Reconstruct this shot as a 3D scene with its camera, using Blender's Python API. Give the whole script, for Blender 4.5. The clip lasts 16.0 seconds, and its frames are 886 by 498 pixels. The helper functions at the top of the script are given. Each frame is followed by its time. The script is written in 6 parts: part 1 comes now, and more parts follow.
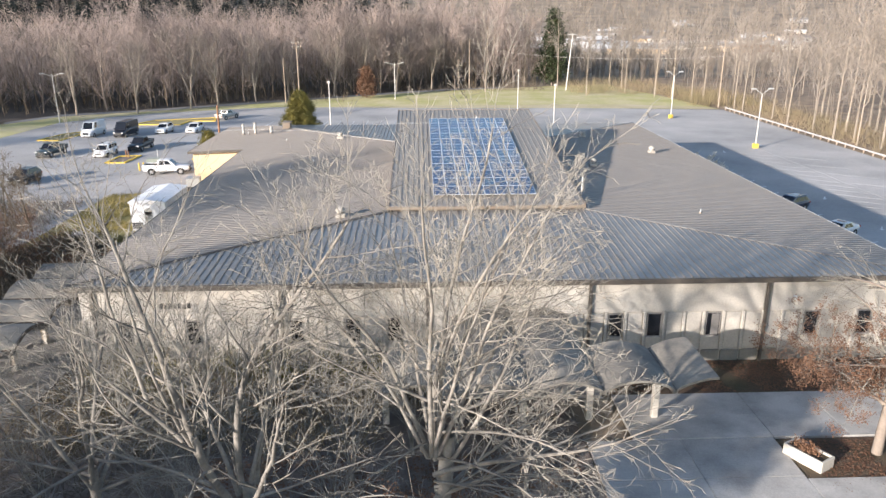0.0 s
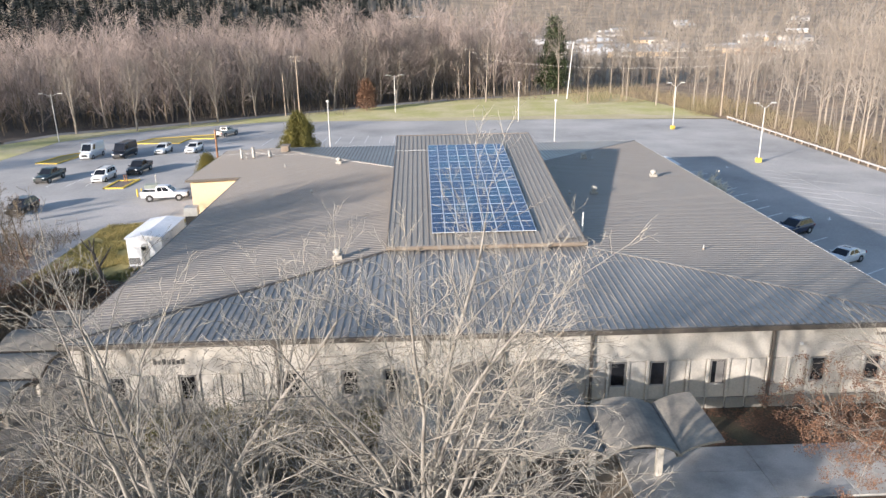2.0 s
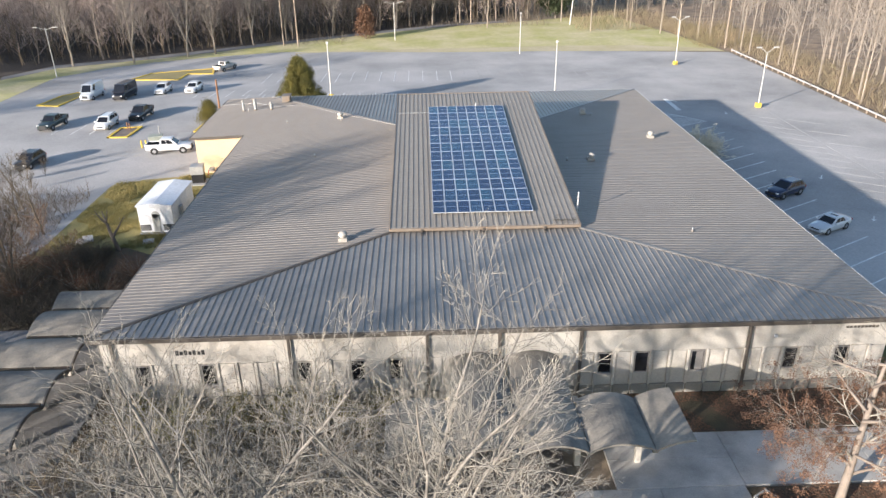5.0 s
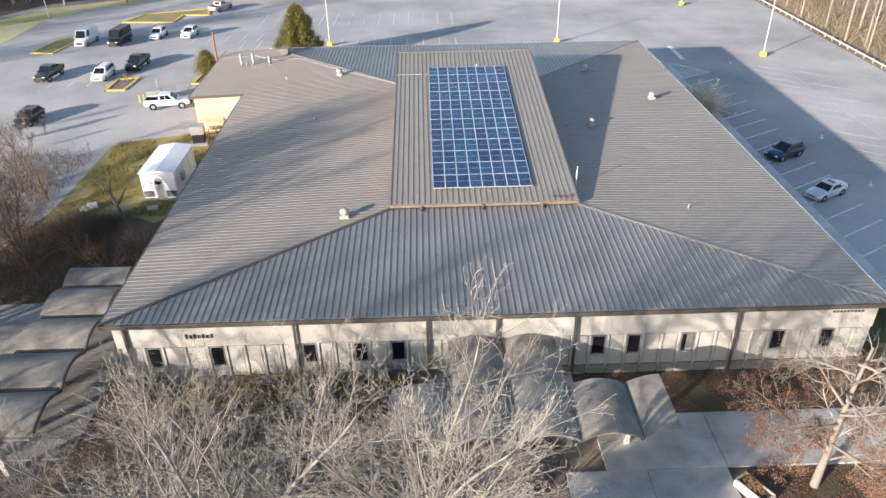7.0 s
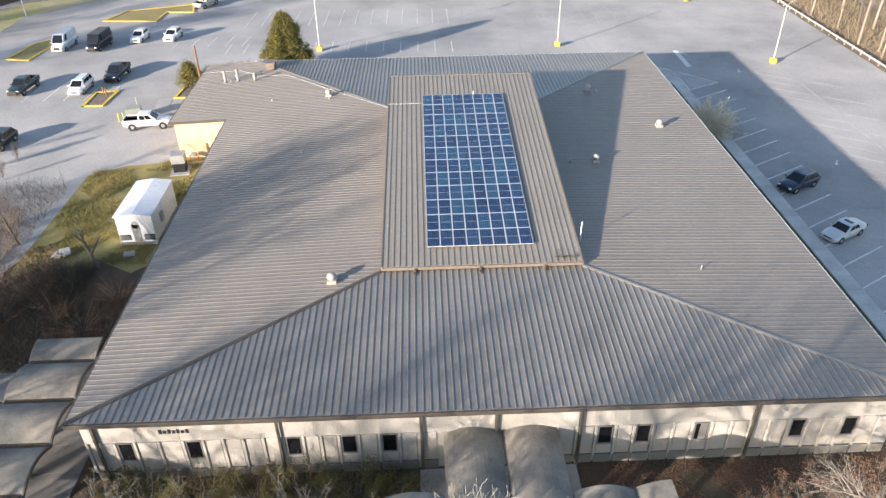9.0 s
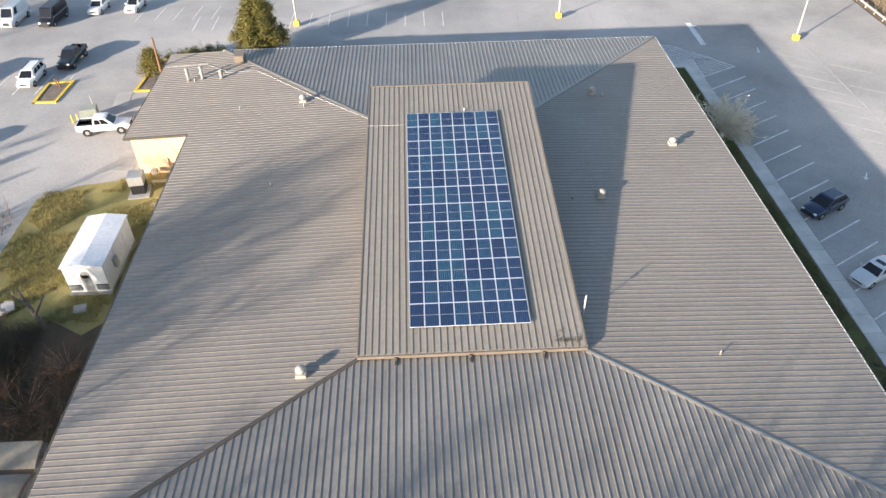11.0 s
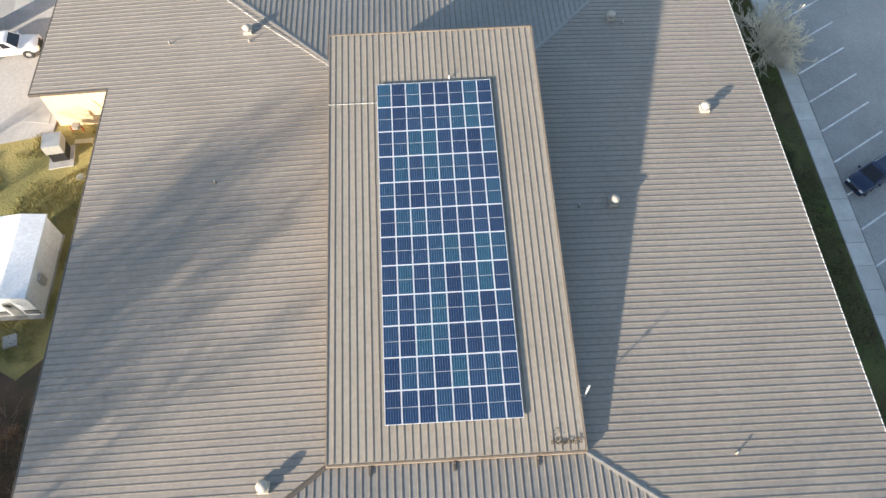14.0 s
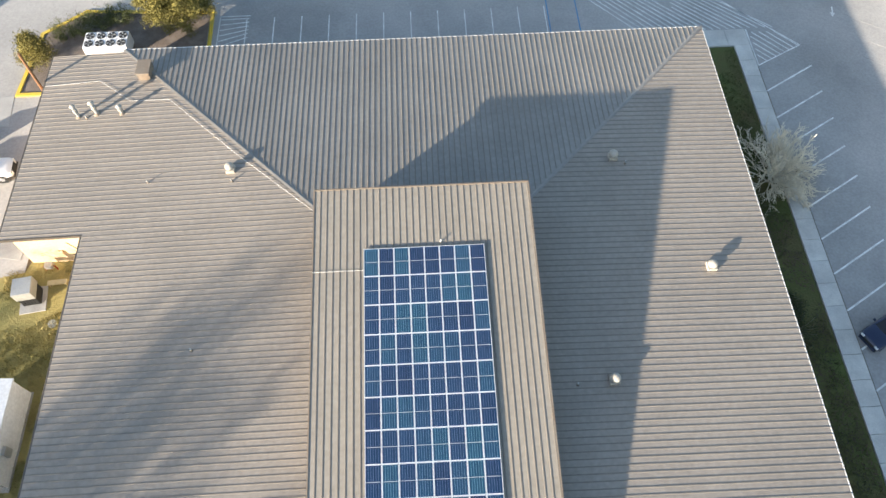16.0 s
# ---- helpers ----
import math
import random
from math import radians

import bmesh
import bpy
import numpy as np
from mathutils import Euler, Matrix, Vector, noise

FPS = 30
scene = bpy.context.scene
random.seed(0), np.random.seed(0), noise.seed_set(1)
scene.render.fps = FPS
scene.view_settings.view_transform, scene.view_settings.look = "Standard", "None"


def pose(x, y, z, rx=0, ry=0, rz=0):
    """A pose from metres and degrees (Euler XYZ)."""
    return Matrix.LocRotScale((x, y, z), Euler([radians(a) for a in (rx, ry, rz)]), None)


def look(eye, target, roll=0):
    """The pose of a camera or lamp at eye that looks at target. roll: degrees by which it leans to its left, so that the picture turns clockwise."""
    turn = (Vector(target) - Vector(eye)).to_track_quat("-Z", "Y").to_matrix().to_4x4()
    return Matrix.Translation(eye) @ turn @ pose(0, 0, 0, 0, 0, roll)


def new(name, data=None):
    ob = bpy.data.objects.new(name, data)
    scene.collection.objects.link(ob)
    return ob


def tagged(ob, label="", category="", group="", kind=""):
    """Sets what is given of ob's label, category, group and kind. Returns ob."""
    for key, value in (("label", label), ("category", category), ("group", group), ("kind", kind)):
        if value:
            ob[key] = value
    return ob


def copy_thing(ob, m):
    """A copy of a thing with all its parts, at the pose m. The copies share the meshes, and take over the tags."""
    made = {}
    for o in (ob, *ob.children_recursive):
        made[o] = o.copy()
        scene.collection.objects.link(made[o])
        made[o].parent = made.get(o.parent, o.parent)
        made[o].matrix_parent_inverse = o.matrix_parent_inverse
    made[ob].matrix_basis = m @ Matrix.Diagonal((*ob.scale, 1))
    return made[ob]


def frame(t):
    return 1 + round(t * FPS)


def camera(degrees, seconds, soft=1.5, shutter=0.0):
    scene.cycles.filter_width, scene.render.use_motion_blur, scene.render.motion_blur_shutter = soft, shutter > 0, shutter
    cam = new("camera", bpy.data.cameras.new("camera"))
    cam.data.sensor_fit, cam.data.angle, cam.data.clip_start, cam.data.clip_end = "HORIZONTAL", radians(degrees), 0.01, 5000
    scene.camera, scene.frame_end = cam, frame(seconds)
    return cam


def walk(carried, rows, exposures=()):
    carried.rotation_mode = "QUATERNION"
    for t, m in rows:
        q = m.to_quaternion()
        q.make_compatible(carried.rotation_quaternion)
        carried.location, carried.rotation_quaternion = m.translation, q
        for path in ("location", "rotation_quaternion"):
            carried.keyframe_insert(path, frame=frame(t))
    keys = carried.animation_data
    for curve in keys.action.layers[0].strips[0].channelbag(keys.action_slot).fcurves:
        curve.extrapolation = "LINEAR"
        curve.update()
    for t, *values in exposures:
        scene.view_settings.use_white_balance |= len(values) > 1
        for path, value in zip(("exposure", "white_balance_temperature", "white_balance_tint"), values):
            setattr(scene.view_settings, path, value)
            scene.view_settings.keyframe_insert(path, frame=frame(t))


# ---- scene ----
cam = camera(63.5, 16.0)
PATH = [
    (0, (-1.636, 2.608, 20.246), (-1.575, 4.507, 19.623), -0.2),
    (0.5, (-1.475, 3.651, 20.427), (-1.418, 5.551, 19.805), -0.6),
    (1, (-1.41, 4.016, 21.037), (-1.354, 5.916, 20.415), -0.8),
    (1.5, (-1.354, 4.157, 21.824), (-1.299, 6.058, 21.204), -0.9),
    (2, (-1.205, 4.299, 22.79), (-1.154, 6.2, 22.168), -1.0),
    (2.5, (-1.039, 4.252, 23.776), (-0.992, 6.152, 23.153), -1.2),
    (3, (-1.007, 4.192, 24.738), (-0.961, 6.079, 24.077), -1.1),
    (3.5, (-1.087, 4.115, 25.778), (-1.039, 5.984, 25.066), -1.0),
    (4, (-1.05, 3.992, 26.749), (-1.005, 5.842, 25.99), -1.0),
    (4.5, (-1.088, 3.948, 27.746), (-1.043, 5.777, 26.939), -1.0),
    (5, (-1.171, 3.919, 28.829), (-1.126, 5.726, 27.973), -0.9),
    (5.2, (-1.099, 3.872, 29.0), (-1.054, 5.671, 28.126), -0.9),
    (7.3, (-1.054, 5.369, 33.379), (-1.016, 7.075, 32.335), -0.9),
    (7.5, (-1.048, 5.892, 33.696), (-1.009, 7.598, 32.654), -0.9),
    (8, (-0.939, 7.505, 34.748), (-0.898, 9.202, 33.691), -0.9),
    (8.5, (-0.822, 9.618, 35.752), (-0.777, 11.298, 34.667), -0.9),
    (9, (-0.634, 11.943, 36.781), (-0.589, 13.606, 35.671), -0.9),
    (9.2, (-0.371, 12.887, 37.015), (-0.329, 14.549, 35.902), -1.2),
    (11.5, (0.965, 27.601, 42.79), (1.011, 29.085, 41.45), -1.1),
    (12, (1.303, 31.203, 43.777), (1.35, 32.643, 42.389), -1.1),
    (12.5, (1.511, 34.699, 44.737), (1.561, 36.04, 43.253), -0.9),
    (13, (1.845, 38.31, 45.901), (1.889, 39.476, 44.276), -0.9),
    (13.5, (2.184, 41.676, 46.909), (2.221, 42.682, 45.181), -1.1),
    (14, (2.496, 45.298, 47.909), (2.535, 46.291, 46.173), -1.1),
    (14.5, (2.84, 49.376, 48.877), (2.885, 50.36, 47.136), -0.4),
    (15, (3.263, 52.957, 49.656), (3.303, 53.945, 47.918), -0.8),
    (15.5, (3.724, 55.46, 50.394), (3.755, 56.456, 48.66), -1.5),
    (15.7, (3.884, 56.113, 50.587), (3.917, 57.105, 48.851), -1.1),
    (16, (3.833, 56.845, 51.06), (3.87, 57.843, 49.327), -0.8),
]
walk(cam, [(t, look(eye, target, roll)) for t, eye, target, roll in PATH],
     [(0, 1.13, 6350, 14), (3, 1.09, 6300, 14), (5, 1.14, 6350, 13), (9, 1.35, 6600, 14), (12.5, 1.47, 6950, 12), (16, 1.64, 7050, 10)])

# ---- light ----
G = -0.35                                    # ground level before the building


def ease(a, b, v):
    t = max(0.0, min(1.0, (v - a) / (b - a)))
    return t * t * (3 - 2 * t)


def gz(x, y):
    """Ground height: the side yard and the lot behind it lie about a metre higher."""
    if y <= 104 and x > -21:
        return G
    return G + 1.05 * max(0.0, min(1.0, (28 - x) / 40)) * ease(54, 64, y) * (1 - ease(118, 158, y))


SUN = Vector((-0.757, -0.645, 0.232)).normalized()
world = bpy.data.worlds.new("world")
scene.world = world
world.use_nodes = True
wn = world.node_tree.nodes
sky = wn.new("ShaderNodeTexSky")
sky.sky_type = "NISHITA"
sky.sun_disc = False
sky.ozone_density, sky.dust_density, sky.air_density = 1.5, 0.6, 1.0
sky.sun_elevation = math.asin(SUN.z)
sky.sun_rotation = math.atan2(SUN.x, SUN.y)
wn["Background"].inputs["Strength"].default_value = 0.12
world.node_tree.links.new(sky.outputs[0], wn["Background"].inputs["Color"])
lamp = bpy.data.lights.new("sun", "SUN")
lamp.energy, lamp.angle, lamp.color = 5.0, radians(0.8), (1.0, 0.915, 0.81)
new("sun", lamp).matrix_world = look(SUN * 100, (0, 0, 0))

# ---- materials ----
def material(name, colour, rough=0.7, metal=0.0, dark=None, scale=0.6, fine=14.0, amount=0.5, bump=0.15, vary=0.0, dist=0.02, stretch=(1, 1, 1), spec=0.5):
    """A surface of two noises: broad stains towards `dark`, fine grain in value and bump; vary: from object to object."""
    m = bpy.data.materials.new(name)
    m.use_nodes = True
    nt = m.node_tree
    n, l = nt.nodes, nt.links
    b = n["Principled BSDF"]
    dark = dark or tuple(c * 0.7 for c in colour)
    tc = n.new("ShaderNodeTexCoord")
    mp = n.new("ShaderNodeMapping")
    mp.inputs["Scale"].default_value = stretch
    l.new(tc.outputs["Object"], mp.inputs["Vector"])
    big = n.new("ShaderNodeTexNoise")
    big.inputs["Scale"].default_value, big.inputs["Detail"].default_value, big.inputs["Roughness"].default_value = scale, 6, 0.6
    l.new(mp.outputs[0], big.inputs["Vector"])
    ramp = n.new("ShaderNodeMapRange")
    ramp.inputs["From Min"].default_value, ramp.inputs["From Max"].default_value = 0.35, 0.68
    ramp.inputs["To Max"].default_value = amount
    l.new(big.outputs["Fac"], ramp.inputs["Value"])
    mix = n.new("ShaderNodeMix")
    mix.data_type = "RGBA"
    mix.inputs["A"].default_value, mix.inputs["B"].default_value = (*colour, 1), (*dark, 1)
    l.new(ramp.outputs[0], mix.inputs["Factor"])
    small = n.new("ShaderNodeTexNoise")
    small.inputs["Scale"].default_value, small.inputs["Detail"].default_value = fine, 4
    l.new(mp.outputs[0], small.inputs["Vector"])
    grain = n.new("ShaderNodeMapRange")
    grain.inputs["To Min"].default_value, grain.inputs["To Max"].default_value = 0.75, 1.25
    l.new(small.outputs["Fac"], grain.inputs["Value"])
    value = grain.outputs[0]
    if vary:
        info = n.new("ShaderNodeObjectInfo")
        r = n.new("ShaderNodeMapRange")
        r.inputs["To Min"].default_value, r.inputs["To Max"].default_value = 1 - vary, 1 + vary
        l.new(info.outputs["Random"], r.inputs["Value"])
        mul = n.new("ShaderNodeMath")
        mul.operation = "MULTIPLY"
        l.new(value, mul.inputs[0])
        l.new(r.outputs[0], mul.inputs[1])
        value = mul.outputs[0]
    hsv = n.new("ShaderNodeHueSaturation")
    l.new(mix.outputs["Result"], hsv.inputs["Color"])
    l.new(value, hsv.inputs["Value"])
    l.new(hsv.outputs[0], b.inputs["Base Color"])
    b.inputs["Roughness"].default_value, b.inputs["Metallic"].default_value = rough, metal
    b.inputs["Specular IOR Level"].default_value = spec
    if bump:
        bp = n.new("ShaderNodeBump")
        bp.inputs["Strength"].default_value, bp.inputs["Distance"].default_value = bump, dist
        l.new(small.outputs["Fac"], bp.inputs["Height"])
        l.new(bp.outputs[0], b.inputs["Normal"])
    return m


ROOF = material("roof_metal", (0.325, 0.284, 0.243), 0.5, 0.15, (0.24, 0.212, 0.182), 0.12, 3.0, 0.7, 0.05, 0.03)
ROOF_FRONT = material("roof_metal_front", (0.305, 0.285, 0.26), 0.38, 0.3, (0.21, 0.198, 0.18), 0.15, 3.0, 0.7, 0.05, 0.04)
ROOF_TOP = material("roof_metal_raised", (0.305, 0.272, 0.23), 0.5, 0.15, (0.255, 0.228, 0.192), 0.2, 3.0, 0.7, 0.05, 0.03)
# ribs darker than the sheets: their shadow is put into the colour
RIB_SHADE = material("roof_rib_shade", (0.225, 0.197, 0.168), 0.55, 0.15, None, 0.5, 4.0, 0.4, 0.05)
TRIM_DARK = material("dark_trim", (0.10, 0.085, 0.07), 0.55, 0.1, None, 0.8, 8.0, 0.5, 0.1)
TRIM_TAN = material("tan_trim", (0.235, 0.20, 0.16), 0.55, 0.1, (0.18, 0.115, 0.07), 0.7, 6.0, 0.6, 0.1)
TRIM_WHITE = material("white_trim", (0.68, 0.66, 0.63), 0.5, 0.0, (0.6, 0.58, 0.54), 0.8, 8.0, 0.5, 0.05)
CREAM = material("cream_wall", (0.51, 0.475, 0.42), 0.85, 0.0, (0.43, 0.39, 0.33), 0.35, 9.0, 0.7, 0.25)
CREAM_BASE = material("dark_wall_base", (0.25, 0.23, 0.20), 0.9, 0.0, (0.22, 0.20, 0.17), 0.9, 9.0, 0.8, 0.25)
YELLOW_WALL = material("yellow_wall", (0.63, 0.47, 0.30), 0.85, 0.0, (0.54, 0.40, 0.25), 0.5, 9.0, 0.5, 0.2)
CONCRETE = material("concrete", (0.42, 0.41, 0.39), 0.9, 0.0, (0.28, 0.27, 0.26), 0.5, 12.0, 0.7, 0.2)
WALKWAY = material("walk_concrete", (0.52, 0.50, 0.465), 0.9, 0.0, (0.24, 0.23, 0.215), 0.45, 12.0, 0.8, 0.2, 0.06)
SIDEWALK = material("pale_walk_concrete", (0.66, 0.63, 0.58), 0.9, 0.0, (0.45, 0.43, 0.40), 0.45, 12.0, 0.8, 0.2, 0.06)
VAULT = material("vault_concrete", (0.34, 0.30, 0.24), 0.9, 0.0, (0.13, 0.123, 0.11), 0.38, 7.0, 1.0, 0.3, 0.05)
ASPHALT = material("asphalt", (0.47, 0.447, 0.425), 0.95, 0.0, (0.26, 0.255, 0.245), 0.06, 5.0, 0.9, 0.3)
LINE = material("line_paint", (0.86, 0.86, 0.83), 0.8, 0.0, (0.5, 0.5, 0.48), 1.2, 9.0, 0.8, 0.1)
LINE_BLUE = material("blue_paint", (0.08, 0.28, 0.52), 0.8, 0.0, (0.12, 0.22, 0.32), 1.2, 9.0, 0.8, 0.1)
KERB_YELLOW = material("kerb_yellow", (0.72, 0.50, 0.05), 0.8, 0.0, (0.45, 0.34, 0.12), 0.8, 9.0, 0.6, 0.2)
GRASS = material("dry_grass", (0.335, 0.27, 0.10), 0.95, 0.0, (0.19, 0.175, 0.06), 0.22, 6.0, 1.0, 0.6, dist=0.1)
DRYBED = material("island_grass", (0.33, 0.27, 0.12), 0.95, 0.0, (0.22, 0.19, 0.08), 0.3, 6.0, 0.9, 0.5, dist=0.1)
LAWN = material("lawn", (0.41, 0.39, 0.14), 0.95, 0.0, (0.58, 0.50, 0.30), 0.09, 1.2, 1.0, 0.6, dist=0.1)
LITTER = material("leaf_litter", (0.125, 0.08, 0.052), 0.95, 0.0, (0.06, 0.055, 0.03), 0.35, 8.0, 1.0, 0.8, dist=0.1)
# leaf floor darkened to carry the shade inside the wood
WOODFLOOR = material("shaded_leaf_floor", (0.075, 0.058, 0.045), 0.95, 0.0, (0.035, 0.03, 0.026), 0.12, 3.0, 1.0, 0.6, dist=0.1)
ROAD = material("lane_asphalt", (0.26, 0.25, 0.24), 0.95, 0.0, (0.18, 0.175, 0.17), 0.2, 5.0, 0.8, 0.2)
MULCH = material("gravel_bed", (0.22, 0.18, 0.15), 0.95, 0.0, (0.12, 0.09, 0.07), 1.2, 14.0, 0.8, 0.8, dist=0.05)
GROUND = material("woodland_ground", (0.34, 0.265, 0.185), 0.95, 0.0, (0.15, 0.12, 0.09), 0.05, 2.0, 0.9, 0.5, dist=0.1)
BARK = material("pale_bark", (0.30, 0.275, 0.24), 0.85, 0.0, (0.12, 0.107, 0.092), 1.1, 9.0, 0.9, 0.4)
TWIG = material("pale_twig", (0.315, 0.288, 0.24), 0.85, 0.0, (0.18, 0.163, 0.138), 0.5, 6.0, 0.8, 0.1)
# the brush's own brown; its darkness also stands for shade inside the wood
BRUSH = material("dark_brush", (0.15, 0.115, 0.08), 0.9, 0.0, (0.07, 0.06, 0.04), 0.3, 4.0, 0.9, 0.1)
BARK_GREY = material("grey_bark", (0.21, 0.175, 0.145), 0.9, 0.0, (0.15, 0.12, 0.095), 0.8, 6.0, 0.9, 0.4, 0.25)
TWIG_GREY = material("brown_twig", (0.30, 0.243, 0.215), 0.9, 0.0, (0.18, 0.142, 0.125), 0.15, 4.0, 0.9, 0.1, 0.2)
BARK_WARM = material("sunlit_bark", (0.33, 0.285, 0.235), 0.9, 0.0, (0.22, 0.17, 0.12), 0.8, 6.0, 0.8, 0.4, 0.15)
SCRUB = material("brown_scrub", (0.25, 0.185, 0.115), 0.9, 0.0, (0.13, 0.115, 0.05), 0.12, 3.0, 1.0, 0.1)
TWIG_WARM = material("sunlit_twig", (0.27, 0.232, 0.195), 0.9, 0.0, (0.17, 0.142, 0.115), 0.15, 4.0, 0.9, 0.1, 0.15)
LEAF_BROWN = material("brown_leaf", (0.19, 0.10, 0.055), 0.8, 0.0, (0.12, 0.06, 0.035), 0.5, 6.0, 0.8, 0.1)
CEDAR = material("cedar_green", (0.20, 0.165, 0.035), 0.85, 0.0, (0.09, 0.085, 0.02), 0.6, 5.0, 1.0, 0.3)
PINE = material("pine_green", (0.055, 0.07, 0.025), 0.85, 0.0, (0.03, 0.042, 0.018), 0.4, 4.0, 0.8, 0.3, 0.2)
PINE_FAR = material("far_pine", (0.013, 0.017, 0.013), 0.95, 0.0, (0.008, 0.011, 0.009), 0.1, 2.0, 0.8, 0.1)
SHRUB = material("shrub_green", (0.10, 0.11, 0.03), 0.85, 0.0, (0.05, 0.065, 0.02), 0.7, 5.0, 0.9, 0.3)
POLE = material("pole_metal", (0.58, 0.56, 0.52), 0.5, 0.2, None, 0.8, 6.0, 0.3, 0.05)
WOODPOLE = material("pole_wood", (0.40, 0.33, 0.26), 0.9, 0.0, (0.20, 0.14, 0.09), 0.6, 8.0, 0.7, 0.4)
RUSTPOLE = material("painted_wood_pole", (0.27, 0.13, 0.06), 0.8, 0.0, (0.16, 0.085, 0.045), 0.6, 8.0, 0.7, 0.3)
GLASS = material("dark_glass", (0.012, 0.013, 0.016), 0.12, 0.0, None, 0.5, 2.0, 0.2, 0.0, spec=0.6)
FRAME_GREY = material("window_frame", (0.30, 0.28, 0.26), 0.5, 0.2, None, 1.0, 8.0, 0.3, 0.05)
WHITE_SHEET = material("white_sheet", (0.80, 0.80, 0.80), 0.55, 0.0, (0.66, 0.66, 0.65), 0.5, 5.0, 0.5, 0.1)
STEEL = material("galvanised", (0.52, 0.52, 0.50), 0.45, 0.5, (0.4, 0.39, 0.37), 1.5, 10.0, 0.5, 0.1)
VENT_CAP = material("vent_paint", (0.41, 0.385, 0.345), 0.6, 0.1, (0.36, 0.31, 0.24), 1.5, 10.0, 0.6, 0.1)
BOX_GREEN = material("box_green", (0.32, 0.345, 0.29), 0.6, 0.1, (0.24, 0.26, 0.22), 1.0, 8.0, 0.5, 0.05)
BLACK = material("black_metal", (0.02, 0.02, 0.02), 0.6, 0.0, None, 1.0, 8.0, 0.3, 0.1)
RUBBER = material("rubber", (0.022, 0.022, 0.022), 0.85, 0.0, None, 2.0, 20.0, 0.3, 0.1)
RIM = material("rim", (0.45, 0.45, 0.46), 0.35, 0.6, None, 2.0, 20.0, 0.3, 0.0)
LAMPGLASS = material("lamp_glass", (0.70, 0.70, 0.68), 0.15, 0.0, None, 2.0, 20.0, 0.2, 0.0)
TAILGLASS = material("tail_glass", (0.35, 0.02, 0.015), 0.2, 0.0, None, 2.0, 20.0, 0.2, 0.0)
ALU = material("aluminium", (0.72, 0.73, 0.74), 0.4, 0.3, None, 2.0, 20.0, 0.15, 0.0)


def paint(name, colour):
    m = material(name, colour, 0.3, 0.1, tuple(c * 0.92 for c in colour), 1.2, 25.0, 0.5, 0.0, spec=0.5)
    m.node_tree.nodes["Principled BSDF"].inputs["Coat Weight"].default_value = 0.6
    return m


def cell_material():
    """Blue silicon: cells with pale gaps, each panel of its own tone."""
    m = bpy.data.materials.new("solar_cells")
    m.use_nodes = True
    n, l = m.node_tree.nodes, m.node_tree.links
    b = n["Principled BSDF"]
    tc = n.new("ShaderNodeTexCoord")
    br = n.new("ShaderNodeTexBrick")
    br.offset, br.squash = 0.0, 1.0
    br.inputs["Scale"].default_value = 1.0
    br.inputs["Brick Width"].default_value, br.inputs["Row Height"].default_value = 0.1518, 0.9505
    br.inputs["Mortar Size"].default_value, br.inputs["Mortar Smooth"].default_value = 0.009, 0.2
    br.inputs["Color1"].default_value, br.inputs["Color2"].default_value = (0.010, 0.036, 0.080, 1), (0.007, 0.024, 0.058, 1)
    br.inputs["Mortar"].default_value = (0.15, 0.21, 0.31, 1)
    mp = n.new("ShaderNodeMapping")
    mp.inputs["Location"].default_value = (-0.042, -0.042, 0)
    l.new(tc.outputs["Object"], mp.inputs["Vector"])
    l.new(mp.outputs[0], br.inputs["Vector"])
    info = n.new("ShaderNodeObjectInfo")
    r = n.new("ShaderNodeValToRGB")
    e = r.color_ramp.elements
    e[0].position, e[0].color = 0.0, (0.75, 0.7, 0.85, 1)
    e[1].position, e[1].color = 1.0, (1.05, 1.5, 1.32, 1)
    mid = r.color_ramp.elements.new(0.55)
    mid.color = (1.0, 1.0, 1.1, 1)
    l.new(info.outputs["Random"], r.inputs["Fac"])
    mix = n.new("ShaderNodeMix")
    mix.data_type, mix.blend_type = "RGBA", "MULTIPLY"
    mix.inputs["Factor"].default_value = 1.0
    l.new(br.outputs["Color"], mix.inputs["A"])
    l.new(r.outputs["Color"], mix.inputs["B"])
    l.new(mix.outputs["Result"], b.inputs["Base Color"])
    b.inputs["Roughness"].default_value = 0.12
    b.inputs["Coat Weight"].default_value = 0.5
    b.inputs["Coat Roughness"].default_value = 0.05
    return m


CELLS = cell_material()

# ---- building helpers ----
def thing(name, loc=(0, 0, 0), turn=0.0, label="", category="", group="", kind=""):
    ob = new(name)
    x, y, z = loc
    ob.matrix_basis = pose(x, y, gz(x, y) if z == G else z, 0, 0, turn)
    return tagged(ob, label, category, group, kind)


def part(name, bm, mat, parent=None, label="", smooth=False):
    me = bpy.data.meshes.new(name)
    if isinstance(bm, bmesh.types.BMesh):
        bmesh.ops.recalc_face_normals(bm, faces=bm.faces)
        bm.to_mesh(me)
        bm.free()
    else:
        me.from_pydata(bm[0], [], bm[1])
    me.materials.append(mat)
    if smooth:
        me.polygons.foreach_set("use_smooth", [True] * len(me.polygons))
    ob = new(name, me)
    ob.parent = parent
    return tagged(ob, label)


